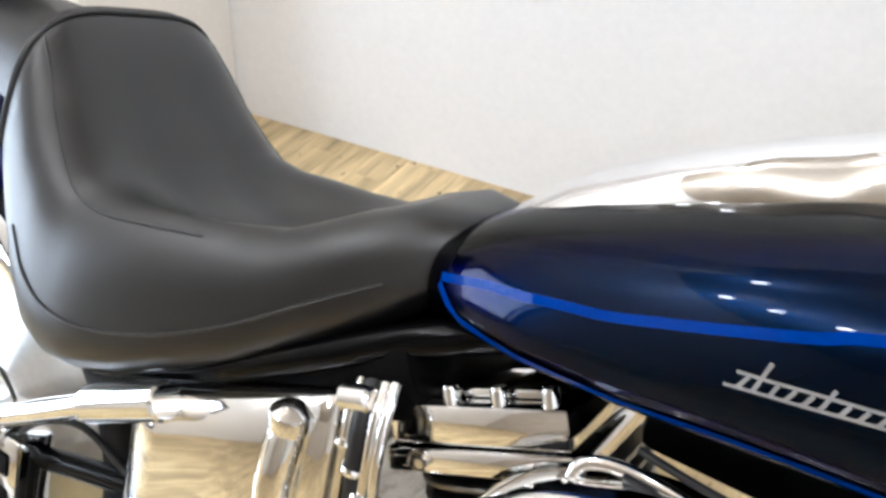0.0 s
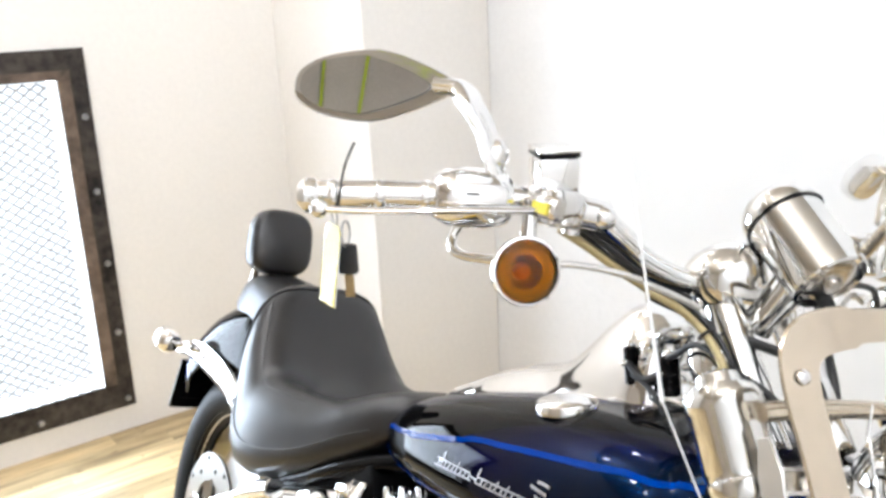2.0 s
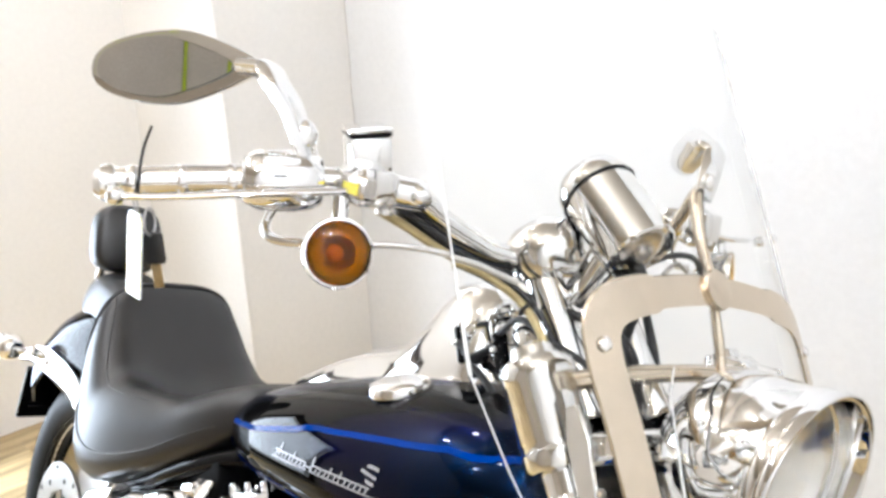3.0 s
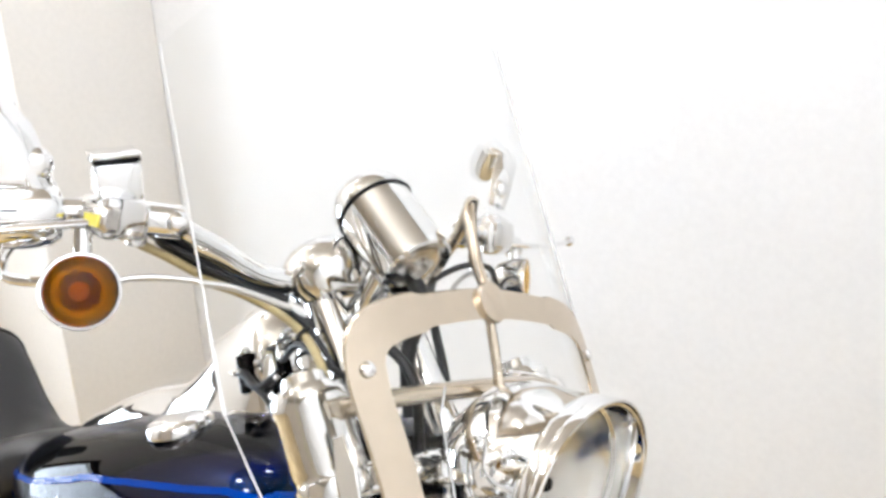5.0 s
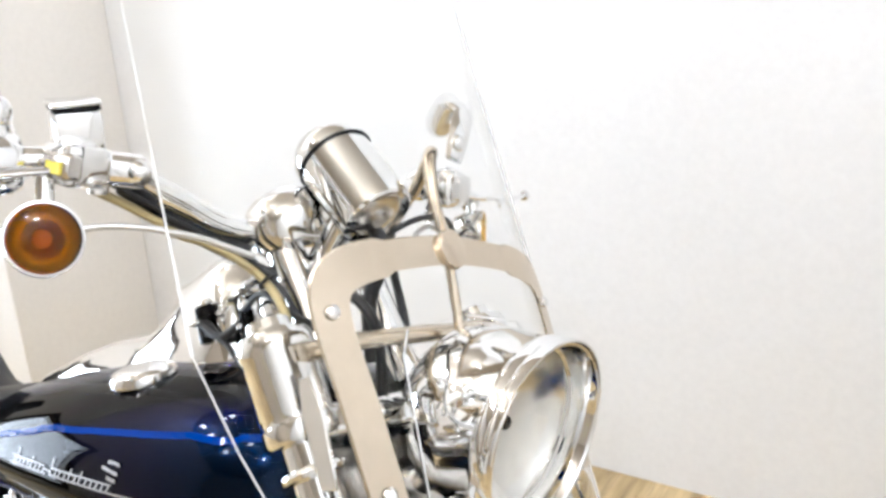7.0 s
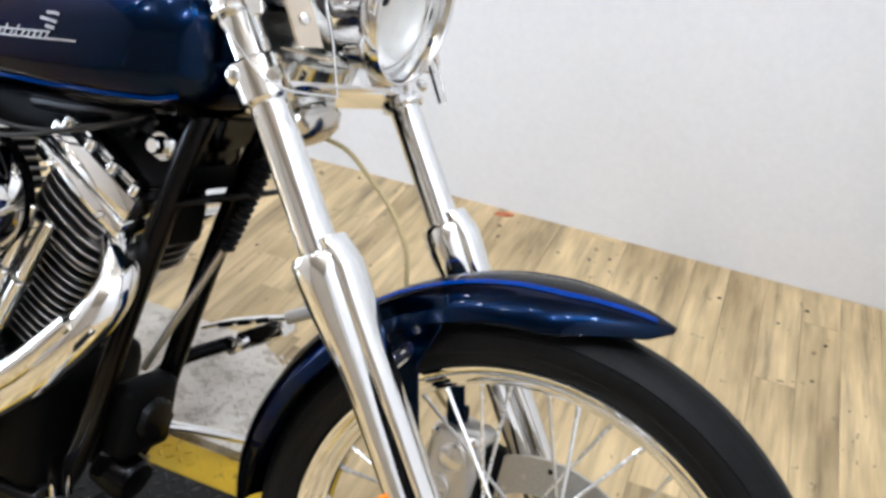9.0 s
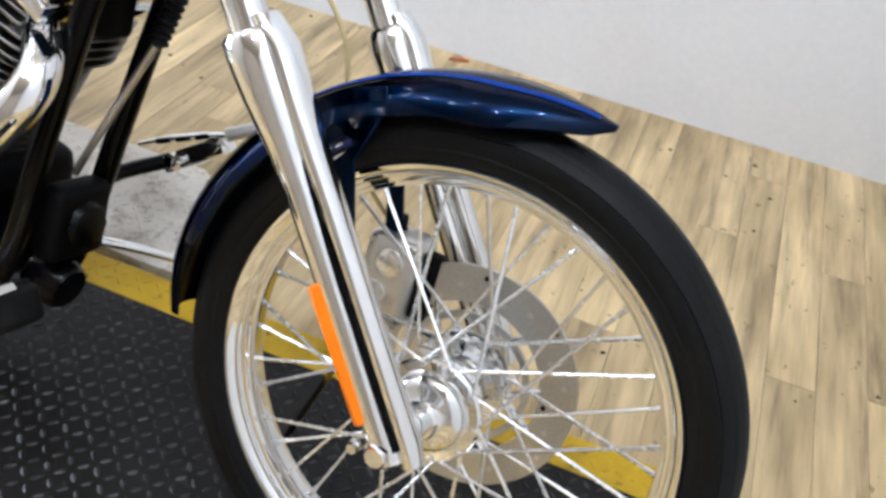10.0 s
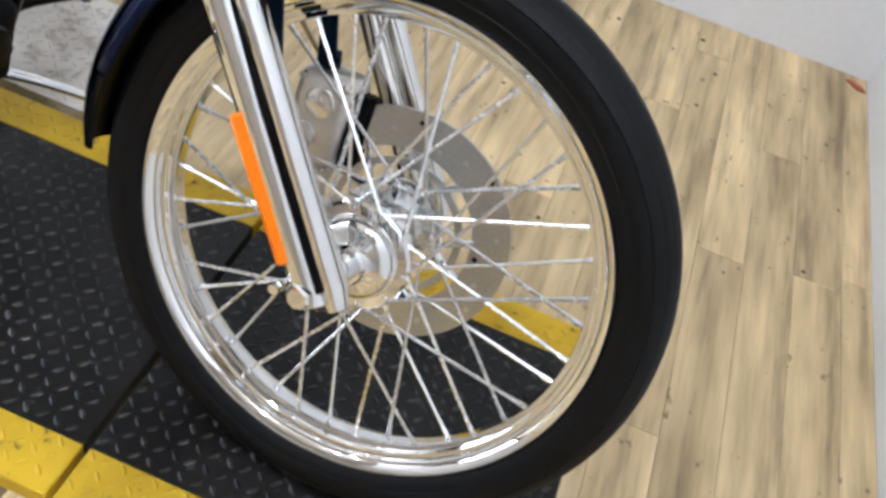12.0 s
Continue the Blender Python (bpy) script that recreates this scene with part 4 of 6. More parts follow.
# ---- engine
def engine():
    CR = Vector((0.885, 0, 0.308))
    bm = box(0.72, -0.105, 0.20, 1.02, 0.105, 0.40, 0.03, segs=3)
    crank = part("crankcase", bm, BLACK_MATT, moto, "black crinkle-finish crankcase")
    part("cam_cover", lathe([(0.10, 0), (0.105, 0.008), (0.100, 0.022), (0.085, 0.03), (0.0005, 0.033)], along((0.86, -0.105, 0.32), (0.86, -1, 0.32)), 40), CHROME, crank, "chrome cam cover")
    for k in range(8):
        a = 2 * math.pi * k / 8
        part("cover_bolt", bolt((0.86 + 0.092 * math.cos(a), -0.128, 0.32 + 0.092 * math.sin(a)), (0, -1, 0), 0.006, 0.006), CHROME, crank)
    part("gearbox", box(0.40, -0.11, 0.19, 0.71, 0.11, 0.40, 0.03, segs=3), BLACK_MATT, moto, "black gearbox housing")
    finmesh = None
    for ang, nm in ((24, "front"), (-24, "rear")):
        m = Matrix.Translation(CR - Vector((0.055 if ang < 0 else 0, 0, 0))) @ Matrix.Rotation(radians(ang), 4, "Y")
        if ang > 0:
            m = m @ Matrix.Translation((-0.002, 0, 0.024))
        cylp = part("cylinder_barrel", lathe([(0.058, 0.08), (0.058, 0.33)], m, 32), BLACK_MATT, moto, "black finned cylinder with polished fin edges")
        if finmesh is None:
            out = []
            for j in range(36):
                a = 2 * math.pi * j / 36
                c, s = math.cos(a), math.sin(a)
                out.append((0.083 * math.copysign(abs(c) ** 0.62, c), 0.094 * math.copysign(abs(s) ** 0.62, s)))
            finmesh = mesh_from("cooling_fin", plate(out, 0.0032, bevel=0.0007), FIN)
        for k in range(12):
            f = new("cooling_fin", finmesh)
            f.parent = cylp
            f.matrix_local = m @ Matrix.Translation((0, 0, 0.105 + 0.0135 * k)) @ Matrix.Diagonal((0.84, 0.94, 1, 1))
        head = part("cylinder_head", box(-0.068, -0.082, 0.262, 0.068, 0.078, 0.352, 0.006, m), BLACK_MATT, moto, "black cylinder head with wide fins")
        for k in range(5):
            f = new("head_fin", finmesh)
            f.parent = head
            f.matrix_local = m @ Matrix.Translation((0, 0, 0.274 + 0.0155 * k)) @ Matrix.Diagonal((1.06, 1.10, 1.35, 1))
        rk = part("rocker_box", box(-0.086, -0.110, 0.353, 0.086, 0.092, 0.374, 0.0035, m, segs=2), CHROME, moto, "two-part chrome rocker box")
        part("rocker_cover", box(-0.082, -0.106, 0.3755, 0.082, 0.088, 0.410, 0.005, m, segs=2), CHROME, rk)
        part("cover_crown", box(-0.066, -0.088, 0.411, 0.066, 0.070, 0.419, 0.003, m, segs=2), CHROME, rk)
        for x in (-0.066, -0.022, 0.022, 0.066):
            part("rocker_bolt", lathe([(0.0075, 0.0), (0.0075, 0.012), (0.006, 0.016), (0.0005, 0.016)], m @ Matrix.Translation((x, -0.097, 0.408)), 10), CHROME, rk)
        for x in (-0.05, 0.05):
            part("face_bolt", bolt(m @ Vector((x, -0.110, 0.3635)), m.to_3x3() @ Vector((0, -1, 0)), 0.006, 0.006), CHROME_WORN, rk)
        # pushrod tubes
        for k in (-1, 1):
            top = m @ Vector((0.018 * k - 0.024 * (1 if ang > 0 else -1), -0.112, 0.300))
            bot = Vector((0.86 + (0.055 if ang > 0 else -0.055) + 0.014 * k, -0.118, 0.405))
            mid = top.lerp(bot, 0.45)
            pr = part("pushrod_tube", cyl(bot, mid, 0.0115, 16), CHROME, moto, "chrome pushrod tube")
            part("upper_tube", cyl(mid, top, 0.009, 16), CHROME, pr)
            part("collar", torus(mid, top - bot, 0.011, 0.003, 20, 8), CHROME_WORN, pr)
        part("lifter_block", box(-0.034, -0.016, -0.022, 0.034, 0.016, 0.022, 0.006, Matrix.Translation((0.86 + (0.055 if ang > 0 else -0.055), -0.116, 0.402)) @ Matrix.Rotation(radians(ang * 0.6), 4, "Y"), segs=2), CHROME, moto, "chrome lifter block")
    # air cleaner
    c = Vector((0.838, -0.130, 0.606))
    oval = Matrix.Translation(c) @ Matrix.Rotation(radians(-8), 4, "Y") @ Matrix.Diagonal((1.36, 1, 0.98, 1)) @ Matrix.Translation(-c)
    ac = part("air_cleaner", lathe([(0.103, 0), (0.108, 0.004), (0.108, 0.040), (0.104, 0.052), (0.085, 0.066), (0.055, 0.075), (0.025, 0.079), (0.0005, 0.080)], oval @ along(c, c + Vector((0, -1, 0))), 56), CHROME, moto, "oval domed chrome air cleaner")
    part("air_backplate", lathe([(0.098, -0.022), (0.104, -0.018), (0.104, 0.0), (0.09, 0.0)], oval @ along(c, c + Vector((0, -1, 0))), 48), BLACK, ac)
    part("centre_badge", lathe([(0.036, 0), (0.037, 0.003), (0.034, 0.005), (0.0005, 0.005)], oval @ along(c + Vector((0, -0.077, 0)), c + Vector((0, -1, 0))), 36), CHROME_WORN, ac)
    part("breather_pipe", tube([(0.775, -0.15, 0.665), (0.768, -0.145, 0.700), (0.80, -0.14, 0.712), (0.87, -0.14, 0.706), (0.94, -0.14, 0.69)], 0.0055, 12, curve=5), CHROME, ac)
    # throttle and choke lines by the tank's lower edge
    for k, y in enumerate((-0.125, -0.145)):
        part("carburettor_cable", tube([(0.80, y, 0.722 - 0.012 * k), (0.86, y - 0.008, 0.72 - 0.012 * k), (0.95, y - 0.005, 0.718 - 0.01 * k), (1.03, y + 0.02, 0.735), (1.10, -0.08, 0.77)], 0.0032, 8, curve=4), CABLE, moto)
    # exhausts
    ex = part("front_exhaust", tube([(1.02, -0.05, 0.60), (1.085, -0.075, 0.607), (1.135, -0.115, 0.575), (1.132, -0.142, 0.525), (1.06, -0.158, 0.425), (0.96, -0.168, 0.335), (0.82, -0.175, 0.255), (0.6, -0.18, 0.21), (0.3, -0.185, 0.175), (-0.05, -0.19, 0.175)], [0.022, 0.024, 0.025, 0.027, 0.028, 0.028, 0.029, 0.033, 0.036, 0.036], 20, curve=6), CHROME, moto, "long chrome exhaust pipe and silencer")
    part("heat_shield", tube([(1.115, -0.155, 0.520), (1.05, -0.172, 0.435), (0.955, -0.182, 0.348)], [0.024, 0.027, 0.025], 16, flat=0.7, curve=5), CHROME, ex)
    part("rear_exhaust", tube([(0.70, -0.06, 0.47), (0.665, -0.12, 0.455), (0.64, -0.165, 0.41), (0.59, -0.185, 0.355), (0.47, -0.195, 0.295), (0.2, -0.2, 0.258), (0.0, -0.2, 0.25)], [0.022, 0.025, 0.028, 0.029, 0.033, 0.035, 0.035], 20, curve=6), CHROME, moto, "long chrome exhaust pipe and silencer")
    # oil tank under the seat
    rings = []
    for z, k in ((0.395, 0.80), (0.41, 0.95), (0.45, 1.0), (0.57, 1.0), (0.604, 0.97), (0.615, 0.88)):
        ring = []
        for j in range(44):
            a = 2 * math.pi * j / 44
            cc, s = math.cos(a), math.sin(a)
            xx = 0.132 * k * math.copysign(abs(cc) ** 0.4, cc)
            ring.append((0.443 + xx, 0.150 * k * math.copysign(abs(s) ** 0.4, s) - math.copysign(0.007, s) * math.cos(xx * 62 + 0.9) * (1 if xx > -0.045 else 0.2), z - 0.012 + 0.42 * xx))
        rings.append(ring)
    oil = part("oil_tank", loft(rings), CHROME, moto, "chrome oil tank under the seat", sharp=60)
    part("oil_filler_cap", lathe([(0.018, -0.05), (0.019, 0.0), (0.021, 0.008), (0.019, 0.018), (0.010, 0.024), (0.0005, 0.025)], along((0.523, -0.138, 0.605), (0.523, -0.150, 0.70)), 28), CHROME, oil, "domed chrome filler cap")
    part("filler_neck", tube([(0.523, -0.146, 0.48), (0.523, -0.148, 0.56), (0.523, -0.140, 0.604)], [0.015, 0.018, 0.018], 18), CHROME, oil)
    # bracketry between oil tank and rear cylinder
    for p, q, r in (((0.560, -0.128, 0.650), (0.590, -0.128, 0.660), 0.012),):
        part("mounting_bracket", cyl(p, q, r, 14, 0.003), CHROME, moto)
    for k, (x, r, mt) in enumerate(((0.578, 0.0060, CHROME_WORN), (0.590, 0.0075, CABLE), (0.602, 0.0055, CHROME_WORN), (0.611, 0.005, CHROME))):
        hose = part("oil_hose", tube([(x - 0.012, -0.112, 0.662 + 0.004 * k), (x - 0.004, -0.132, 0.645), (x, -0.136, 0.60), (x + 0.006 * (k % 2), -0.130, 0.53), (x + 0.012, -0.118, 0.44)], r, 10, curve=5), mt, moto, "oil hose beside the oil tank")
        part("hose_clip", torus((x - 0.001, -0.136, 0.618 - 0.02 * k), (0, 0.1, 1), r + 0.001, 0.0022, 16, 6, flat=1.6), CHROME, hose)
    part("ignition_coil", box(0.64, -0.09, 0.50, 0.69, -0.05, 0.58, 0.01, segs=2), BLACK, moto)
    # starter and regulator
    rg = part("voltage_regulator", box(1.085, -0.050, 0.285, 1.130, 0.050, 0.395, 0.014, segs=3), BLACK_MATT, moto, "black finned voltage regulator")
    part("regulator_face", lathe([(0.034, 0), (0.036, 0.004), (0.030, 0.012), (0.012, 0.016), (0.0005, 0.016)], along((1.13, 0, 0.34), (1.2, 0, 0.345)), 8), BLACK, rg)
    part("oil_filter", lathe([(0.030, 0), (0.036, 0.004), (0.037, 0.05), (0.031, 0.062), (0.0005, 0.064)], along((1.06, 0.0, 0.245), (1.16, 0, 0.225)), 12), BLACK, moto, "black oil filter")


engine()


# ---- frame
def chassis():
    for s in (-1, 1):
        y = 0.068 * s
        part("frame_tube", tube([(1.215, 0.03 * s, 0.875), (1.190, y * 0.9, 0.820), (1.15, y, 0.665), (1.110, y, 0.48), (1.075, y, 0.30), (1.04, y * 1.1, 0.215), (0.96, y * 1.2, 0.185), (0.5, y * 1.4, 0.185), (0.36, y * 1.6, 0.24), (0.34, y * 1.6, 0.42), (0.36, y * 1.4, 0.58)], 0.0165, 14, curve=5), BLACK, moto, "black enamelled frame tube")
        part("seat_rail", tube([(1.16, 0.02 * s, 0.86), (0.95, 0.03 * s, 0.78), (0.72, 0.045 * s, 0.745), (0.61, 0.085 * s, 0.712), (0.50, 0.112 * s, 0.655), (0.40, 0.118 * s, 0.598), (0.30, 0.112 * s, 0.555), (0.24, 0.10 * s, 0.53)], 0.0155, 12, curve=5), BLACK, moto, "black frame rail under the seat")
    # a black block is added here so the gap below the seat stays dark
    part("under_seat_fill", box(-0.21, -0.108, -0.045, 0.19, 0.108, 0.03, 0.01, Matrix.Translation((0.435, 0, 0.605)) @ Matrix.Rotation(radians(-25), 4, "Y"), segs=2), BLACK_MATT, moto, "black box filling the dark gap under the seat")
    # black box added to fill the dark space between tank and engine
    part("dark_space_fill", box(0.78, -0.055, 0.685, 1.16, 0.055, 0.745, 0.012, segs=2), BLACK_MATT, moto, "black box filling the dark space between tank and engine")
    part("frame_backbone", box(0.64, -0.042, -0.045, 1.17, 0.042, 0.02, 0.012, Matrix.Translation((0, 0, 0.765)), segs=2), BLACK, moto, "black frame backbone under the tank")
    part("steering_head", cyl((1.236, 0, 0.815), (1.165, 0, 0.935), 0.034, 24, 0.004), BLACK, moto, "black steering head")
    part("frame_gusset", plate([(0, 0), (0.10, -0.015), (0.085, -0.10), (0.04, -0.15)], 0.06, Matrix.Translation((1.10, 0.03, 0.86)) @ Matrix.Rotation(radians(90), 4, "X")), BLACK, moto)
    part("frame_brace", box(-0.075, -0.075, -0.012, 0.075, 0.075, -0.004, 0.002, Matrix.Translation((1.145, 0, 0.675)) @ Matrix.Rotation(radians(-24), 4, "Y")), BLACK, moto, "flat black cross brace")
    part("engine_mount", box(1.06, -0.04, 0.60, 1.13, 0.04, 0.68, 0.01, segs=2), BLACK_MATT, moto)
    hn = part("horn_bracket", cyl((1.13, -0.045, 0.742), (1.13, -0.075, 0.742), 0.020, 20, 0.004), CHROME_WORN, moto)
    part("horn_nut", bolt((1.13, -0.075, 0.742), (0, -1, 0), 0.012, 0.014), CHROME, hn)
    for p in ((1.06, -0.05, 0.752), (1.095, -0.05, 0.765)):
        part("wiring_plug", box(p[0] - 0.022, p[1] - 0.02, p[2] - 0.018, p[0] + 0.02, p[1] + 0.02, p[2] + 0.016, 0.005), BLACK, moto)
    part("wiring_loom", tube([(1.20, -0.03, 0.85), (1.16, -0.055, 0.80), (1.10, -0.06, 0.785), (1.0, -0.07, 0.755), (0.9, -0.06, 0.74)], 0.011, 10, curve=4), CABLE, moto)
    # clutch cable with its rubber bellows
    cb = part("clutch_cable", tube([(1.075, 0.03, 0.39), (1.10, 0.025, 0.44), (1.15, 0.02, 0.54), (1.185, 0.02, 0.618)], 0.0055, 10, curve=5), ALLOY, moto, "grey clutch cable")
    a, b2 = Vector((1.183, 0.02, 0.612)), Vector((1.222, 0.02, 0.742))
    prof = []
    L_ = (b2 - a).length
    for k in range(13):
        prof += [(0.0085, L_ * k / 13), (0.0135, L_ * (k + 0.35) / 13), (0.0135, L_ * (k + 0.6) / 13)]
    part("cable_bellows", lathe([(0.004, -0.004)] + prof + [(0.004, L_ + 0.004)], along(a, b2), 18), RUBBER, cb, "ribbed black rubber bellows")
    part("upper_cable", tube([b2, (1.235, 0.03, 0.80), (1.22, 0.05, 0.86), (1.19, 0.07, 0.95)], 0.0055, 8, curve=4), CABLE, cb)
    # left forward control, seen past the wheel
    arm = part("shift_lever", tube([(0.975, 0.285, 0.362), (1.03, 0.292, 0.392), (1.085, 0.297, 0.416), (1.130, 0.30, 0.433)], [0.010, 0.012, 0.012, 0.011], 12, flat=0.5), CHROME, moto, "chrome slotted shift lever")
    for u in (0.25, 0.5, 0.75):
        p = Vector((0.985, 0.287, 0.367)).lerp(Vector((1.125, 0.30, 0.431)), u)
        part("lever_slot", box(-0.013, -0.008, -0.0045, 0.013, 0.008, 0.0045, 0.002, Matrix.Translation(p + Vector((0, -0.006, 0.001))) @ Matrix.Rotation(radians(-25), 4, "Y")), BLACK_MATT, arm)
    part("toe_peg", cyl((1.128, 0.295, 0.432), (1.168, 0.33, 0.455), 0.0115, 16), ALLOY, arm)
    peg = part("left_footpeg", box(-0.05, -0.022, -0.017, 0.05, 0.022, 0.017, 0.006, Matrix.Translation((1.085, 0.315, 0.385)) @ Matrix.Rotation(radians(-35), 4, "Y"), segs=2), CHROME, moto, "chrome forward footpeg")
    part("peg_mount", lathe([(0.0005, -0.012), (0.016, -0.01), (0.017, 0.01), (0.010, 0.014), (0.0005, 0.014)], along((1.04, 0.29, 0.352), (1.04, 0.2, 0.352)), 18), CHROME, peg)
    part("control_bracket", tube([(1.03, 0.29, 0.35), (0.99, 0.20, 0.32), (1.02, 0.09, 0.29)], 0.013, 10, curve=4), BLACK, peg)
    # right forward control
    rp = part("right_footpeg", box(-0.055, -0.055, -0.022, 0.055, 0.055, 0.022, 0.010, Matrix.Translation((1.245, -0.285, 0.345)) @ Matrix.Rotation(radians(-30), 4, "Y"), segs=3), RUBBER, moto, "black forward footpeg with a ribbed rubber pad")
    for k in range(5):
        part("rubber_rib", box(-0.048 + 0.021 * k, -0.050, 0.021, -0.036 + 0.021 * k, 0.050, 0.026, 0.002, Matrix.Translation((1.245, -0.285, 0.345)) @ Matrix.Rotation(radians(-30), 4, "Y")), RUBBER, rp)
    part("peg_bracket", tube([(1.06, -0.09, 0.27), (1.14, -0.16, 0.275), (1.19, -0.20, 0.287)], 0.016, 12, curve=4), CHROME, rp)
    pd = part("brake_pedal", tube([(1.13, -0.19, 0.26), (1.20, -0.24, 0.31), (1.255, -0.28, 0.365)], [0.010, 0.010, 0.009], 12, curve=4), CHROME, moto, "chrome rear brake pedal")
    part("pedal_pad", box(-0.024, -0.035, -0.008, 0.024, 0.035, 0.008, 0.004, Matrix.Translation((1.262, -0.29, 0.372)) @ Matrix.Rotation(radians(-50), 4, "Y")), CHROME_WORN, pd)


chassis()


def side_stand():
    st = part("side_stand", tube([(0.96, 0.13, 0.22), (1.02, 0.22, 0.205), (1.085, 0.34, 0.165), (1.11, 0.415, 0.148)], [0.014, 0.012, 0.011, 0.012], 14, flat=0.7, curve=5), CHROME, moto, "chrome side stand, put down")
    part("stand_foot", ball((1.113, 0.425, 0.142), 0.024, (1.2, 0.7, 0.4)), CHROME, st)
    part("stand_bracket", box(0.92, 0.09, 0.19, 0.99, 0.14, 0.25, 0.01), BLACK, st)


side_stand()


# ---- front end
def front_end():
    # fender stays and stripes
    near_f = surface_of(fender)
    for s in (-1, 1):
        pts = []
        for d in range(80, 186, 7):
            a = radians(d)
            w = 0.041 * min(1, (d - 74) / 20)
            pts.append((FA.x + 0.395 * math.cos(a), s * w, FA.z + 0.395 * math.sin(a)))
        part("pinstripe", ribbon(near_f, pts, 0.0095), STRIPE, fender, "bright blue pinstripe")
        y = 0.064 * s
        out = [(1.452, 0.632), (1.500, 0.672), (1.545, 0.690), (1.552, 0.668), (1.530, 0.600), (1.552, 0.520), (1.560, 0.500), (1.548, 0.487), (1.534, 0.493), (1.520, 0.560), (1.498, 0.612), (1.470, 0.606)]
        bm = plate([(x, z) for x, z in out], 0.005, Matrix.Translation((0, y + 0.0025, 0)) @ Matrix.Rotation(radians(90), 4, "X"), bevel=0.0012)
        br = part("fender_bracket", bm, BLUE, fender, "blue fender mounting bracket")
        for x, z in ((1.547, 0.502), (1.520, 0.640)):
            part("bracket_bolt", bolt((x, y + s * 0.003, z), (0, s, 0), 0.0065, 0.007), CHROME, br)
        part("fender_spacer", cyl((1.515, y, 0.615), (1.515, 0.118 * s, 0.60), 0.009, 12), CHROME, fender)
        # flat wedge on the front of the slider and axle boss
        yl = LEG_Y[s]
        rb = []
        for z, dd, hw in ((0.326, 0.022, 0.012), (0.345, 0.027, 0.0165), (0.55, 0.027, 0.0165), (0.64, 0.028, 0.021), (0.69, 0.030, 0.024), (0.718, 0.020, 0.020)):
            c = fork_at(z, yl, dd)
            rb.append([c + Vector((0, hw * math.cos(a), 0)) + Vector((0.8077, 0, 0.5896)) * (0.013 * math.sin(a)) for a in [2 * math.pi * k / 16 for k in range(16)]])
        part("slider_lobe", loft(rb), CHROME, moto, "chrome slider front face")
        part("axle_clamp", lathe([(0.020, -0.03), (0.023, -0.026), (0.023, 0.022), (0.019, 0.026), (0.0005, 0.027)], along((1.684, LEG_Y[s] - 0.017 * s, 0.342), (1.684, s, 0.342)), 24), CHROME, moto)
        ax = part("axle_nut", bolt((1.684, LEG_Y[s] + 0.008 * s, 0.342), (0, s, 0), 0.015, 0.018), CHROME, moto)
        part("pinch_bolt", bolt((1.655, LEG_Y[s] + 0.008 * s, 0.335), (0, s, 0), 0.008, 0.012), CHROME, ax)
        part("wheel_spacer", cyl((1.688, 0.072 * s, 0.345), (1.688, LEG_Y[s] - 0.02 * s, 0.345), 0.019, 20), CHROME, moto)
        # orange side reflector
        a, b2 = fork_at(0.500, yl + s * 0.012, -0.016), fork_at(0.374, yl + s * 0.011, -0.015)
        m = along(a, b2)
        L_ = (b2 - a).length
        refl = box(-0.0085, -0.005, 0, 0.0085, 0.005, L_, 0.003, Matrix.Translation(a + Vector((0.004, s * 0.006, 0.002))) @ (b2 - a).to_track_quat("Z", "Y").to_matrix().to_4x4() @ Matrix.Rotation(radians(90 + 30 * s), 4, "Z"))
        part("reflector", refl, ORANGE, moto, "long orange side reflector on the fork")
    # caliper behind the left leg
    cal = part("front_brake_caliper", box(1.520, 0.048, 0.372, 1.596, 0.112, 0.492, 0.016, segs=3), RIM_ALLOY, moto, "pale cast front brake caliper")
    part("pad_carrier", box(1.594, 0.060, 0.388, 1.618, 0.090, 0.480, 0.005), BLACK_MATT, cal, "black brake pad carrier")
    for x, z in ((1.548, 0.408), (1.560, 0.456)):
        part("piston_cap", lathe([(0.019, 0), (0.019, 0.004), (0.016, 0.006), (0.0005, 0.006)], along((x, 0.048, z), (x, -1, z)), 20), POLISHED, cal)
    for x, z in ((1.530, 0.480), (1.585, 0.484), (1.530, 0.383), (1.588, 0.380), (1.526, 0.432)):
        part("caliper_bolt", bolt((x, 0.049, z), (0, -1, 0), 0.0055, 0.008), CHROME_WORN, cal)
    part("bleed_nipple", cyl((1.552, 0.08, 0.49), (1.548, 0.08, 0.512), 0.006, 10), BLACK, cal)
    hose = part("brake_hose", tube([(1.283, 0.03, 0.796), (1.32, 0.045, 0.786), (1.354, 0.05, 0.763), (1.398, 0.05, 0.730), (1.430, 0.05, 0.688), (1.442, 0.05, 0.645), (1.455, 0.062, 0.58), (1.50, 0.08, 0.52), (1.545, 0.09, 0.48)], 0.0032, 10, curve=6), BRAIDED, moto, "cream braided brake hose")
    part("hose_junction", cyl((1.258, 0.02, 0.800), (1.288, 0.032, 0.796), 0.011, 14), BLACK, hose)
    part("junction_block", box(1.275, -0.016, 0.803, 1.305, 0.016, 0.835, 0.005), CHROME_WORN, hose)
    part("stem_nut", lathe([(0.040, 0), (0.042, 0.008), (0.034, 0.022), (0.02, 0.03), (0.0005, 0.031)], along(fork_at(0.846, 0, -0.05), fork_at(0.7, 0, -0.05)), 28), CHROME_WORN, moto)
    # pinch bolts on the lower yoke
    for s in (-1, 1):
        part("yoke_bolt", bolt(fork_at(0.862, LEG_Y[s] + 0.008 * s, 0.026), (0.5, s, 0), 0.009, 0.012), CHROME, moto)
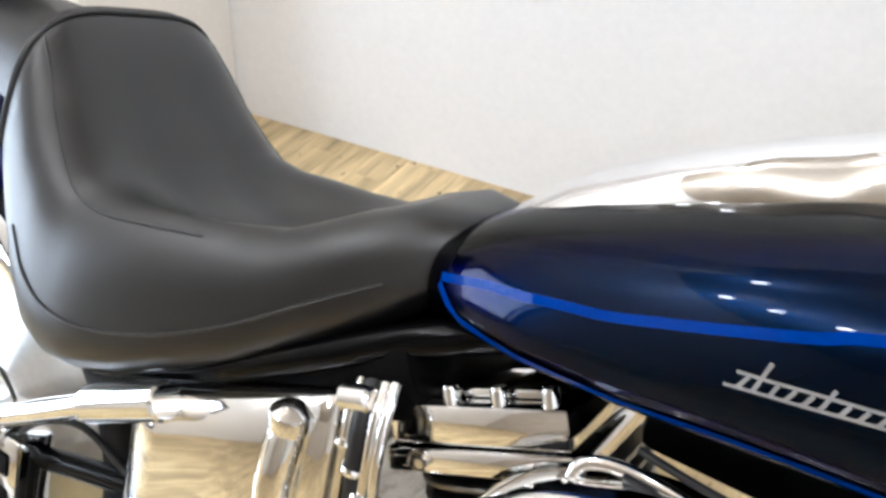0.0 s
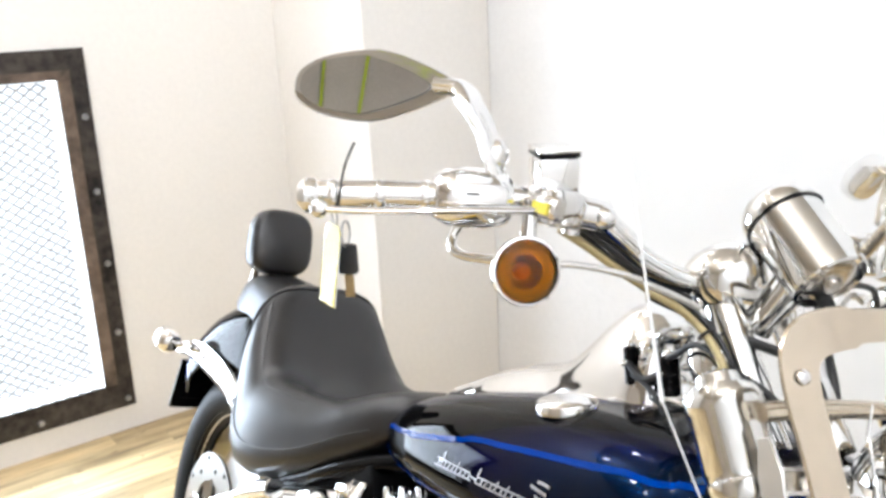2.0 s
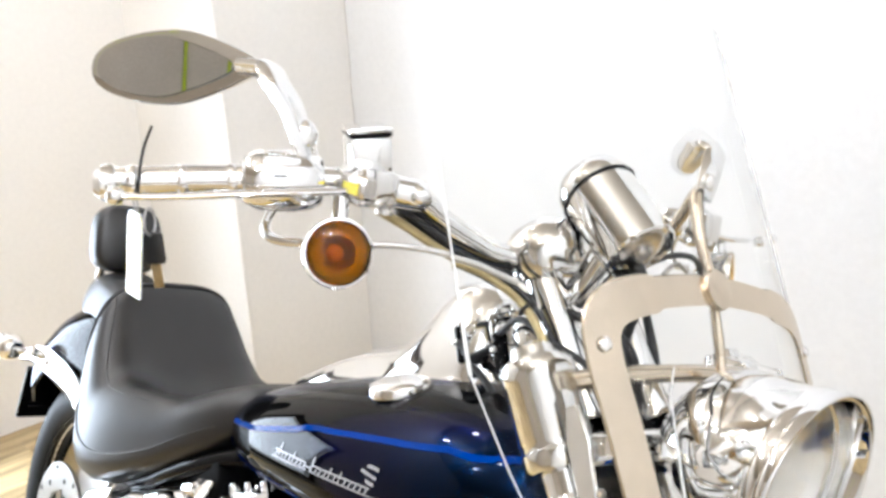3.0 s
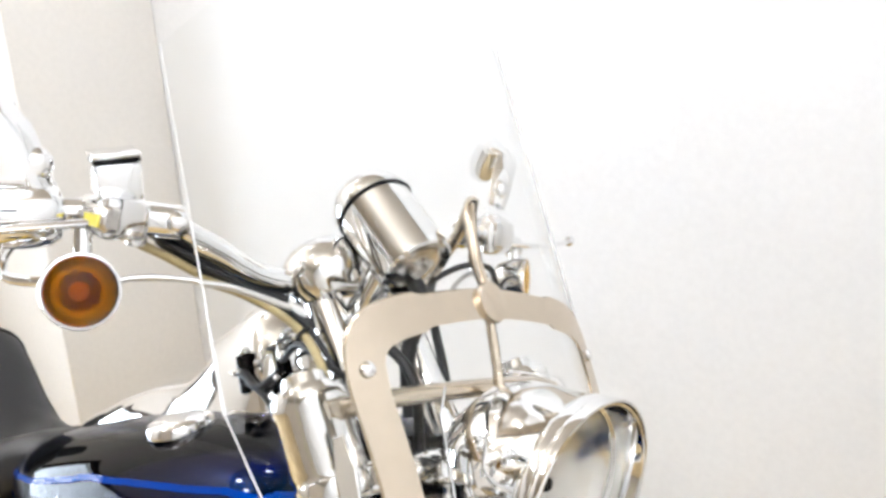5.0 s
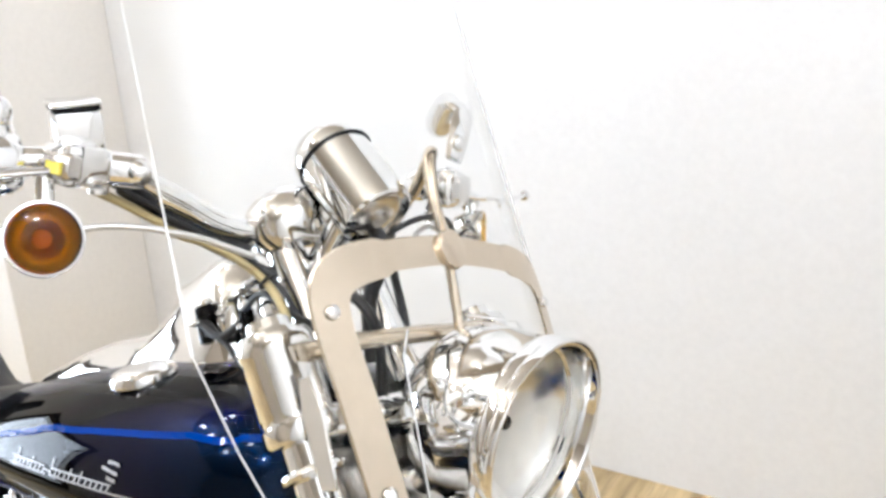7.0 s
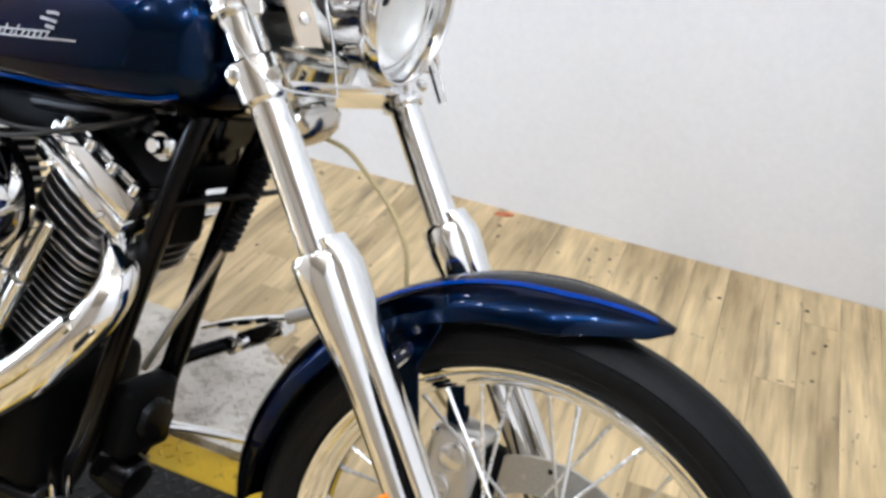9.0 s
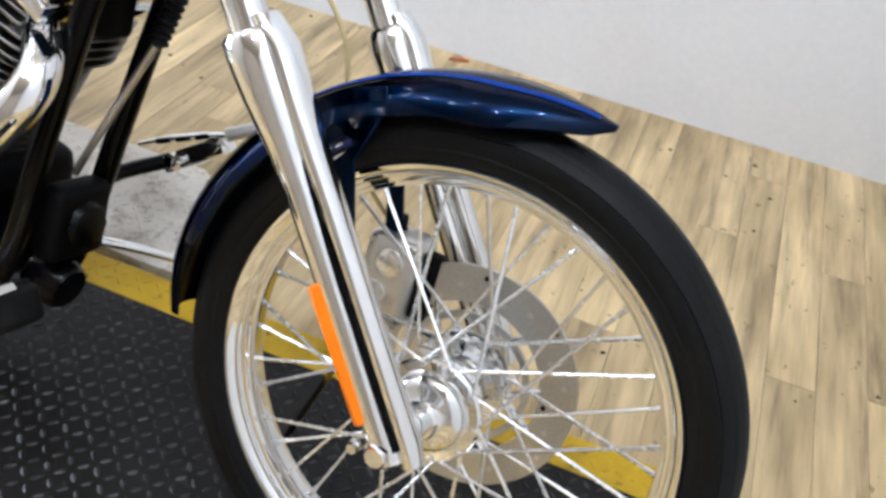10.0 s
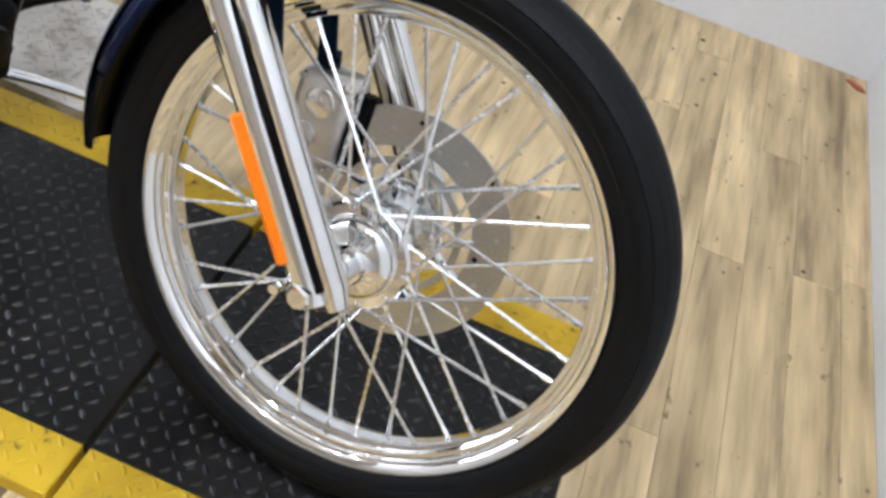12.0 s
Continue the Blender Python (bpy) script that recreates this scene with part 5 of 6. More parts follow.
        ind = part("fork_clamp_lug", ball(fork_at(0.872, LEG_Y[s] + 0.023 * s, -0.012), 0.013, (1, 0.8, 1), segs=16), CHROME, moto)
    part("fork_shroud", box(-0.012, -0.105, -0.055, 0.0, 0.105, 0.05, 0.006, Matrix.Translation(fork_at(0.912, 0, -0.012)) @ Matrix.Rotation(radians(-36), 4, "Y")), CHROME_WORN, moto, "chrome shroud between the fork tubes")
    # headlamp, pointing ahead and slightly down
    hm = Matrix.Translation((1.324, 0, 0.976)) @ Matrix.Rotation(radians(93), 4, "Y")
    hl = part("headlamp", lathe([(0.0005, -0.062), (0.030, -0.060), (0.056, -0.049), (0.073, -0.030), (0.0815, -0.008), (0.0845, 0.018), (0.0855, 0.048), (0.0885, 0.053), (0.0895, 0.060), (0.0895, 0.072), (0.087, 0.076), (0.0845, 0.0755), (0.083, 0.073), (0.080, 0.056), (0.0795, 0.050), (0.076, 0.0485), (0.0755, 0.044)], hm, 56, caps=False), CHROME, moto, "large bullet-shaped chrome headlamp")
    bm = bmesh.new()
    rings = []
    for k in range(25):
        a = radians(-100 + 200 * k / 24)
        ext = 0.007 * math.cos(a * 0.9)
        ring = []
        for r, z in ((0.0895, 0.066), (0.0912, 0.072), (0.0905, 0.072 + max(ext, 0.001)), (0.0885, 0.072 + max(ext, 0.001)), (0.0875, 0.070)):
            ring.append(hm @ Vector((-r * math.cos(a), r * math.sin(a), z)))
        rings.append(ring)
    part("visor", loft(rings), CHROME, hl, "chrome visor brim")
    part("reflector_bowl", lathe([(0.010, 0.008), (0.03, 0.011), (0.052, 0.021), (0.067, 0.034), (0.0755, 0.045)], hm, 48, caps=False), POLISHED, hl, "reflector bowl")
    part("bulb", lathe([(0.007, 0.006), (0.0075, 0.026), (0.006, 0.032), (0.0005, 0.034)], hm, 18), BLACK_MATT, hl)
    part("lens", lathe([(0.077, 0.048), (0.060, 0.0525), (0.03, 0.056), (0.0005, 0.057), (0.0005, 0.055), (0.03, 0.054), (0.06, 0.0505), (0.077, 0.046)], hm, 48, caps=False), LENS, hl, "clear headlamp glass")
    part("headlamp_mount", tube([(1.29, 0, 0.925), (1.27, 0, 0.90), (1.258, 0, 0.885)], 0.018, 14), CHROME, hl)
    part("adjuster_screw", bolt((1.39, 0.03, 0.888), (0.3, 0.2, -1), 0.005, 0.016), CHROME, hl)


front_end()


# ---- handlebar and controls
def bar_lift(y):
    return 0.040 * max(0, y) / 0.45


def bar_pt(x, y, z):
    return Vector((x, y, z + bar_lift(y)))


def handlebar():
    half = [(0.952, -0.462, 1.113), (0.995, -0.37, 1.134), (1.030, -0.275, 1.150), (1.046, -0.21, 1.152), (1.053, -0.165, 1.133), (1.066, -0.115, 1.109), (1.080, -0.07, 1.103)]
    pts = half + [(1.084, 0, 1.103)] + [(x, -y, z) for x, y, z in reversed(half)]
    part("handlebar", tube([bar_pt(*p) for p in pts], 0.0127, 16, curve=6), CHROME, moto, "wide swept chrome handlebar")
    for s in (-1, 1):
        def P(x, y, z):
            return bar_pt(x, y * s, z)
        g = part("grip", tube([P(0.955, 0.455, 1.1135), P(0.997, 0.365, 1.135), P(1.018, 0.312, 1.145)], [0.0125, 0.0130, 0.0135], 20), CHROME, moto, "ribbed chrome handgrip")
        for u in range(4):
            a = P(0.962, 0.44, 1.117).lerp(P(1.012, 0.328, 1.142), u / 3)
            part("grip_band", torus(a, P(1.018, 0.312, 1.145) - P(0.955, 0.455, 1.1135), 0.0132, 0.0022, 22, 8, flat=2.2), CHROME, g)
        part("grip_cap", lathe([(0.0140, 0), (0.0165, 0.004), (0.016, 0.012), (0.010, 0.018), (0.0005, 0.019)], along(P(0.957, 0.452, 1.114), P(0.91, 0.552, 1.092)), 20), CHROME, g)
        # switch housing
        m = along(P(1.002, 0.350, 1.1375), P(1.036, 0.262, 1.151))
        sw = part("switch_housing", lathe([(0.016, -0.010), (0.021, -0.007), (0.0265, 0.004), (0.0285, 0.016), (0.0285, 0.040), (0.0265, 0.054), (0.022, 0.062), (0.014, 0.065)], m, 28), CHROME, moto, "chrome switch housing")
        part("switch_block", box(-0.024, -0.018, 0.006, 0.018, 0.022, 0.042, 0.005, m, segs=2), CHROME, sw)
        part("switch_button", box(-0.028, -0.008, 0.014, -0.022, 0.008, 0.03, 0.002, m), BLACK, sw)
        # lever bracket and lever
        br = part("lever_bracket", box(-0.022, -0.020, -0.018, 0.024, 0.020, 0.018, 0.006, Matrix.Translation(P(1.055, 0.262, 1.150)), segs=2), CHROME, moto, "chrome lever bracket")
        if s < 0:
            lv = [(1.062, 0.262, 1.148), (1.056, 0.31, 1.139), (1.034, 0.37, 1.126), (1.006, 0.425, 1.112), (0.986, 0.462, 1.105)]
        else:
            lv = [(1.062, 0.262, 1.142), (1.075, 0.31, 1.136), (1.065, 0.38, 1.134), (1.040, 0.455, 1.130), (1.020, 0.508, 1.130)]
        part("lever", tube([P(*q) for q in lv], [0.007, 0.0065, 0.006, 0.0052, 0.0055], 12, flat=0.6, curve=5), CHROME, br, "polished lever")
        part("lever_ball", ball(P(*lv[-1]), 0.0085, segs=14), CHROME, br)
        part("lever_pivot", lathe([(0.008, -0.018), (0.009, -0.014), (0.009, 0.014), (0.008, 0.018), (0.0005, 0.018)], Matrix.Translation(P(1.066, 0.245, 1.146)), 14), CHROME, br)
        # turn signal under the bracket
        c = P(1.062, 0.288 if s < 0 else 0.315, 1.087)
        tsm = Matrix.Translation(c) @ Matrix.Rotation(radians(24 * s if s < 0 else 26), 4, "Z") @ Matrix.Rotation(radians(82), 4, "Y")
        ts = part("turn_signal", lathe([(0.0005, -0.030), (0.012, -0.028), (0.022, -0.018), (0.0285, -0.002), (0.0302, 0.008), (0.0316, 0.012), (0.0320, 0.017), (0.0310, 0.0205), (0.0290, 0.0210), (0.0270, 0.017)], tsm, 36, caps=False), CHROME, moto, "round chrome turn signal with amber lens")
        part("lens", lathe([(0.0282, 0.012), (0.0275, 0.017), (0.020, 0.021), (0.009, 0.0235), (0.0005, 0.024), ], tsm, 32), AMBER, ts, "amber lens")
        part("signal_bowl", lathe([(0.0005, -0.014), (0.012, -0.012), (0.021, -0.004), (0.0268, 0.011)], tsm, 28, caps=False), CHROME_WORN, ts, "dull reflector bowl")
        part("bulb", ball(c + tsm.to_3x3() @ Vector((0, 0, 0.002)), 0.008, segs=12), AMBER_BULB, ts)
        part("stem", cyl(c + Vector((0, 0, 0.024)), c + Vector((-0.006, 0, 0.052)), 0.0075, 14), CHROME, ts)
        wire = [P(1.045, 0.285, 1.092), P(1.0, 0.315, 1.086), P(0.985, 0.318, 1.10), P(0.992, 0.310, 1.122), P(1.005, 0.300, 1.132)]
        part("signal_bracket", tube(wire, 0.0048, 10, curve=5), CHROME, ts, "bent chrome signal bracket")
        wire = [P(1.045, 0.275, 1.086), P(1.06, 0.23, 1.100), P(1.09, 0.17, 1.100), P(1.12, 0.11, 1.085)]
        part("signal_wire", tube(wire, 0.0032, 8, curve=5), ALLOY, ts, "grey signal wire")
        # clamp area ferrule where the cables leave
        part("cable_ferrule", ball(P(1.062, 0.205, 1.150), 0.0135, (1, 1, 0.9), segs=16), CHROME, moto)
    # brake master cylinder on the right
    mm = Matrix.Translation(bar_pt(1.024, -0.246, 1.180)) @ Matrix.Rotation(radians(15), 4, "X") @ Matrix.Rotation(radians(-22), 4, "Z")
    mc = part("master_cylinder", box(-0.022, -0.020, -0.022, 0.022, 0.020, 0.018, 0.005, mm, segs=2), CHROME, moto, "chrome brake reservoir")
    part("reservoir_gasket", box(-0.022, -0.020, 0.018, 0.022, 0.020, 0.0215, 0.001, mm), BLACK, mc, "black rubber gasket")
    part("reservoir_lid", box(-0.023, -0.021, 0.0215, 0.023, 0.021, 0.027, 0.0024, mm, segs=2), CHROME, mc, "chrome lid")
    part("master_body", cyl(bar_pt(1.03, -0.262, 1.150), bar_pt(1.058, -0.195, 1.150), 0.016, 18, 0.003), CHROME, mc)
    part("warning_label", box(1.056, -0.2885, 1.142, 1.078, -0.2872, 1.152, 0.0), TAG, mc, "small yellow label")
    part("label_backing", box(1.046, -0.2872, 1.138, 1.084, -0.270, 1.160, 0.003), CHROME_WORN, mc)
    # clutch perch on the left
    part("clutch_perch", cyl(bar_pt(1.035, 0.26, 1.152), bar_pt(1.06, 0.195, 1.152), 0.019, 18, 0.004), CHROME, moto, "chrome clutch perch")
    # mirrors
    for s in (-1, 1):
        def P(x, y, z):
            return bar_pt(x, y * s, z + (0.02 if s > 0 else 0))
        c = P(0.926, 0.402, 1.224)
        d = (P(1.0, 0.33, 1.242) - P(0.80, 0.50, 1.215))
        ux = d.normalized()
        uz = Vector((0, 0, 1)) - ux * ux.z
        uz.normalize()
        uy = uz.cross(ux)
        uy = uy if uy.x > 0 else -uy
        fr = Matrix((ux, uz, uy)).transposed().to_4x4()
        fr.translation = c

        def leaf(k, depth, grow=0.0):
            ring = []
            for j in range(44):
                a = 2 * math.pi * j / 44
                cx = math.cos(a)
                w = 0.0345 * math.copysign(abs(math.sin(a)) ** (0.82 if cx < 0 else 1.0), math.sin(a)) * (1 - 0.55 * max(0, cx) ** 1.3) * k
                ring.append(fr @ Vector((0.084 * cx * (0.35 + 0.65 * k if k < 1 else 1) * (1 + grow), w + 0.006 * cx, depth)))
            return ring
        mr = part("mirror", loft([leaf(0.35, -0.020), leaf(0.75, -0.015), leaf(0.96, -0.006), leaf(1.0, 0.002), leaf(0.97, 0.005), leaf(0.90, 0.0045)]), CHROME, moto, "teardrop chrome mirror on a swept stem")
        glass_ring = []
        for j in range(44):
            a = 2 * math.pi * j / 44
            cx = math.cos(a)
            glass_ring.append(fr @ Vector((-0.010 + 0.066 * cx, 0.0275 * math.copysign(abs(math.sin(a)) ** (0.82 if cx < 0 else 1.0), math.sin(a)) * (1 - 0.50 * max(0, cx)) + 0.004 * cx - 0.0005, 0.0055)))
        bmg = bmesh.new()
        vs = [bmg.verts.new(p) for p in glass_ring]
        bmg.faces.new(vs)
        g = bmesh.ops.extrude_face_region(bmg, geom=bmg.faces[:])["geom"]
        for v in g:
            if isinstance(v, bmesh.types.BMVert):
                v.co += (fr.to_3x3() @ Vector((0, 0, 0.0012)))
        part("mirror_glass", bmg, MIRROR, mr, "flat mirror glass")
        stem = [fr @ Vector((0.060, 0.005, -0.002)), fr @ Vector((0.084, 0.004, -0.003)), P(1.003, 0.344, 1.226), P(1.013, 0.328, 1.206), P(1.019, 0.317, 1.183), P(1.025, 0.306, 1.163)]
        part("mirror_stem", tube(stem, [0.020, 0.019, 0.0175, 0.017, 0.016, 0.013], 14, flat=0.45, curve=5), CHROME, mr, "flat swept chrome stem")
        part("stem_bolt", ball(P(1.021, 0.315, 1.184), 0.013, (0.8, 1, 1.2), segs=16), CHROME, mr)
    # risers and top clamp
    for s in (-1, 1):
        rs = part("riser", tube([fork_at(0.985, 0.052 * s, -0.03), (1.135, 0.052 * s, 1.045), (1.100, 0.052 * s, 1.088)], [0.021, 0.019, 0.020], 18, curve=4), CHROME, moto, "chrome handlebar riser")
        part("bar_clamp", torus((1.082, 0.052 * s, 1.104), (0, 1, 0), 0.018, 0.009, 24, 10, flat=1.9), CHROME, rs)
        for k in (-1, 1):
            part("clamp_bolt", bolt((1.085 + 0.02 * k, 0.052 * s, 1.118), (-0.3, 0, 1), 0.007, 0.008), CHROME, rs)
    part("top_clamp", box(1.062, -0.075, 1.108, 1.108, 0.075, 1.126, 0.008, segs=2), CHROME, moto, "chrome top clamp")
    part("ignition_switch", lathe([(0.024, 0), (0.026, 0.004), (0.025, 0.03), (0.018, 0.042), (0.0005, 0.045)], along((1.105, -0.03, 1.01), (1.06, -0.045, 1.06)), 24), CHROME, moto, "chrome switch boss")
    # two lock posts behind the console, with their leads
    for x, z in ((1.000, 0.972), (1.062, 0.980)):
        post = part("lock_post", cyl((x + 0.006, -0.05, z), (x - 0.006, -0.056, z + 0.040), 0.0085, 14), BLACK, moto, "black lock post with chrome screws")
        part("post_screw", ball((x - 0.006, -0.056, z + 0.043), 0.006, segs=10), CHROME, post)
        part("post_screw", ball((x - 0.001, -0.064, z + 0.022), 0.0045, segs=10), CHROME, post)
        part("post_screw", ball((x + 0.012, -0.052, z + 0.034), 0.0045, segs=10), CHROME, post)
    part("lock_lead", tube([(1.0, -0.06, 0.995), (1.03, -0.062, 0.985), (1.058, -0.062, 1.005)], 0.0045, 8, curve=4), CABLE, moto, "black lead between the posts")
    part("lock_lead", tube([(1.01, -0.06, 0.985), (1.05, -0.066, 0.978), (1.085, -0.07, 0.955), (1.10, -0.07, 0.935)], 0.003, 8, curve=4), CABLE, moto, "black lead down to the tank")
    # instrument pod
    a, b2 = Vector((1.116, -0.02, 1.190)), Vector((1.188, -0.02, 1.137))
    gm = along(a, b2)
    L_ = (b2 - a).length
    gp = part("gauge_pod", lathe([(0.0005, -0.026), (0.020, -0.024), (0.034, -0.016), (0.0398, -0.004), (0.0403, 0.004), (0.0388, 0.009), (0.0388, L_ * 0.9), (0.0376, L_), (0.035, L_ + 0.002), (0.033, L_ - 0.004), (0.0005, L_ - 0.005)], gm, 44), CHROME, moto, "cylindrical chrome gauge pod")
    part("gauge_ring", torus(a + (b2 - a).normalized() * 0.008, b2 - a, 0.0390, 0.0024, 44, 8), RUBBER, gp, "black rubber ring")
    part("gauge_socket", lathe([(0.029, L_ - 0.006), (0.029, L_ - 0.002), (0.023, L_ + 0.001), (0.010, L_ + 0.001), (0.009, L_ + 0.006), (0.0005, L_ + 0.006)], gm, 28), CHROME_WORN, gp)
    part("gauge_bracket", tube([(1.15, -0.02, 1.128), (1.135, -0.02, 1.10), (1.12, -0.02, 1.075)], [0.02, 0.017, 0.018], 14), CHROME, gp)
    part("gauge_lead", tube([(1.168, -0.01, 1.132), (1.185, 0.0, 1.10), (1.175, 0.0, 1.05), (1.19, 0.0, 0.99)], 0.008, 10, curve=4), CABLE, gp)
    # domed cover over the bar clamp, behind the gauge
    part("clamp_cover", lathe([(0.040, -0.010), (0.043, 0.002), (0.042, 0.016), (0.036, 0.030), (0.021, 0.040), (0.0005, 0.043)], along((1.090, -0.042, 1.110), (1.070, -0.062, 1.152)), 36), CHROME, moto, "domed chrome clamp cover")


handlebar()


def cables():
    runs = [
        ("throttle_cable", BRAIDED, 0.0046, [(1.035, -0.232, 1.130), (1.045, -0.20, 1.118), (1.062, -0.155, 1.098), (1.085, -0.112, 1.082), (1.115, -0.09, 1.062), (1.145, -0.085, 1.035), (1.165, -0.085, 1.0), (1.18, -0.07, 0.95)], "cream braided throttle cable"),
        ("idle_cable", CABLE, 0.0030, [(1.048, -0.224, 1.138), (1.056, -0.19, 1.124), (1.072, -0.145, 1.102), (1.096, -0.104, 1.084), (1.126, -0.084, 1.062), (1.156, -0.078, 1.032), (1.176, -0.078, 0.995), (1.19, -0.06, 0.95)], "black idle cable"),
        ("brake_line", CABLE, 0.0052, [(1.028, -0.20, 1.132), (1.038, -0.17, 1.112), (1.06, -0.12, 1.088), (1.10, -0.075, 1.068), (1.15, -0.05, 1.062), (1.195, -0.045, 1.058), (1.225, -0.04, 1.03), (1.235, -0.03, 0.96)], "black rubber brake line"),
        ("wiring_sleeve", CABLE, 0.0065, [(1.048, -0.20, 1.138), (1.052, -0.165, 1.118), (1.064, -0.118, 1.094), (1.085, -0.085, 1.085)], "black wiring sleeve along the bar"),
        ("speedo_cable", CABLE, 0.0035, [(1.06, -0.06, 1.02), (1.10, -0.075, 1.045), (1.15, -0.08, 1.035), (1.20, -0.07, 1.02), (1.235, -0.05, 0.98)], "thin black cable"),
        ("clutch_line", CABLE, 0.005, [(1.05, 0.20, 1.158), (1.075, 0.14, 1.115), (1.12, 0.09, 1.085), (1.17, 0.07, 1.02), (1.19, 0.07, 0.95)], "black clutch cable"),
        ("left_wiring", CABLE, 0.0038, [(1.06, 0.29, 1.10), (1.07, 0.25, 1.13), (1.08, 0.18, 1.13), (1.09, 0.10, 1.105)], "thin black lead"),
    ]
    for nm, mt, r, pts, lab in runs:
        part(nm, tube(pts, r, 10, curve=6), mt, moto, lab)
    part("cable_tie", torus((1.118, -0.088, 1.060), (0.6, 0.2, -0.5), 0.0085, 0.0018, 18, 6), CABLE, moto)
    part("tie_tail", tube([(1.112, -0.097, 1.056), (1.103, -0.107, 1.050)], 0.0012, 6), CABLE, moto)


cables()


# ---- windshield
def ws_x(y, z):
    return 1.268 - (z - 1.11) * 0.55 - 0.09 * (abs(y) / 0.25) ** 4


def windshield():
    ws = group_part("windshield", moto, "clear windshield on flat stainless braces")
    n = 40
    bm = bmesh.new()
    cols = []
    for i in range(n + 1):
        y = -0.25 + 0.5 * i / n
        t = abs(y) / 0.25
        top = 1.42 - 0.05 * t ** 2 - 0.07 * max(0, t - 0.7) / 0.3
        inner = max(0, min(1, (abs(y) - 0.098) / 0.02))
        low = (1.062 - 0.03 * t) * (1 - inner) + inner * (0.868 + 0.155 * max(0, (t - 0.72) / 0.28) ** 2.6)
        cols.append([(Vector((ws_x(y, low + (top - low) * k / 24), y, low + (top - low) * k / 24))) for k in range(25)])
    vs = [[bm.verts.new(p) for p in c] for c in cols]
    back = [[bm.verts.new(p + Vector((-0.0035, 0, -0.002))) for p in c] for c in cols]
    for a, b2, flip in ((vs, vs, False), (back, back, True)):
        for i in range(n):
            for k in range(24):
                q = (a[i][k], a[i + 1][k], a[i + 1][k + 1], a[i][k + 1])
                bm.faces.new(q[::-1] if flip else q)
    for i in range(n):
        bm.faces.new((vs[i][0], back[i][0], back[i + 1][0], vs[i + 1][0]))
        bm.faces.new((vs[i][24], vs[i + 1][24], back[i + 1][24], back[i][24]))
    for k in range(24):
        bm.faces.new((vs[0][k], vs[0][k + 1], back[0][k + 1], back[0][k]))
        bm.faces.new((vs[n][k], back[n][k], back[n][k + 1], vs[n][k + 1]))
    pane = part("clear_panel", bm, GLASS, ws, "clear polycarbonate sheet", sharp=60)
    pane.visible_shadow = False
    # the highlight on the clear cut edge is modelled as thin pale tubes
    EDGE = mat("edge_highlight_white", (0.7, 0.7, 0.69), 0.3, 0.0, vary=0.05)
    part("edge_highlight", tube([p + Vector((-0.0015, 0, 0)) for p in [cols[0][k] for k in range(25)]], [0.0017 - 0.0013 * min(1, k / 14) for k in range(25)], 8), EDGE, ws, "pale line drawing the highlight on the cut edge of the sheet")
    part("edge_highlight", tube([p + Vector((-0.0015, 0, 0)) for p in [cols[n][k] for k in range(25)]], 0.0005, 8), EDGE, ws)
    low_r = [cols[i][0] for i in range(0, n // 2 - 6)]
    part("edge_highlight", tube([p + Vector((-0.0015, 0, 0)) for p in low_r], 0.0007, 8), EDGE, ws)
    # the flat band: down one side, over the top and down the other
    band = [(-0.150, 0.912), (-0.153, 0.95), (-0.158, 1.01), (-0.163, 1.055), (-0.158, 1.084), (-0.135, 1.101), (-0.08, 1.112), (0, 1.117), (0.08, 1.112), (0.135, 1.101), (0.158, 1.084), (0.163, 1.055), (0.158, 1.01), (0.153, 0.95), (0.150, 0.912)]
    path = smooth_path([(0, y, z) for y, z in band], 6)
    rings = []
    for i, p in enumerate(path):
        d = (path[min(i + 1, len(path) - 1)] - path[max(i - 1, 0)]).normalized()
        sd = Vector((0, -d.z, d.y))
        hw = 0.0155 if abs(p.y) > 0.10 or p.z < 1.05 else 0.0125
        ring = []
        for k, off in ((-1, 0.0), (1, 0.0), (1, -0.004), (-1, -0.004)):
            q = p + sd * hw * k
            ring.append(Vector((ws_x(q.y, q.z) + 0.0035 + off, q.y, q.z)))
        rings.append(ring)
    band_ob = part("brace_band", loft(rings), SATIN, ws, "flat satin stainless band")
    for y, z in ((-0.163, 1.066), (0.163, 1.066), (-0.152, 0.938), (0.152, 0.938)):
        x = ws_x(y, z) + 0.004
        part("brace_screw", lathe([(0.0065, 0), (0.0062, 0.002), (0.004, 0.004), (0.0005, 0.0045)], along((x, y, z), (x + 1, y + y * 2, z + 0.5)), 14), CHROME, band_ob)
    x = ws_x(0, 1.118) + 0.004
    part("centre_disc", lathe([(0.019, -0.004), (0.020, 0.0), (0.019, 0.004), (0.012, 0.0055), (0.0005, 0.006)], along((x, -0.002, 1.118), (x + 1, -0.002, 1.118 + 0.5)), 28), SATIN, ws, "round satin boss")
    part("brace_rod", tube([(x - 0.006, 0, 1.122), (1.236, 0.006, 1.155), (1.216, 0.014, 1.190), (1.206, 0.024, 1.203), (1.190, 0.045, 1.203), (1.140, 0.085, 1.160), (1.085, 0.105, 1.118)], [0.006, 0.006, 0.007, 0.007, 0.007, 0.007, 0.007], 12, curve=5), SATIN, ws, "bent stainless support rod")
    part("brace_rod", tube([(x - 0.004, 0, 1.112), (1.280, 0.0, 1.07), (1.292, 0.0, 1.040)], 0.005, 10), SATIN, ws, "bent stainless support rod")
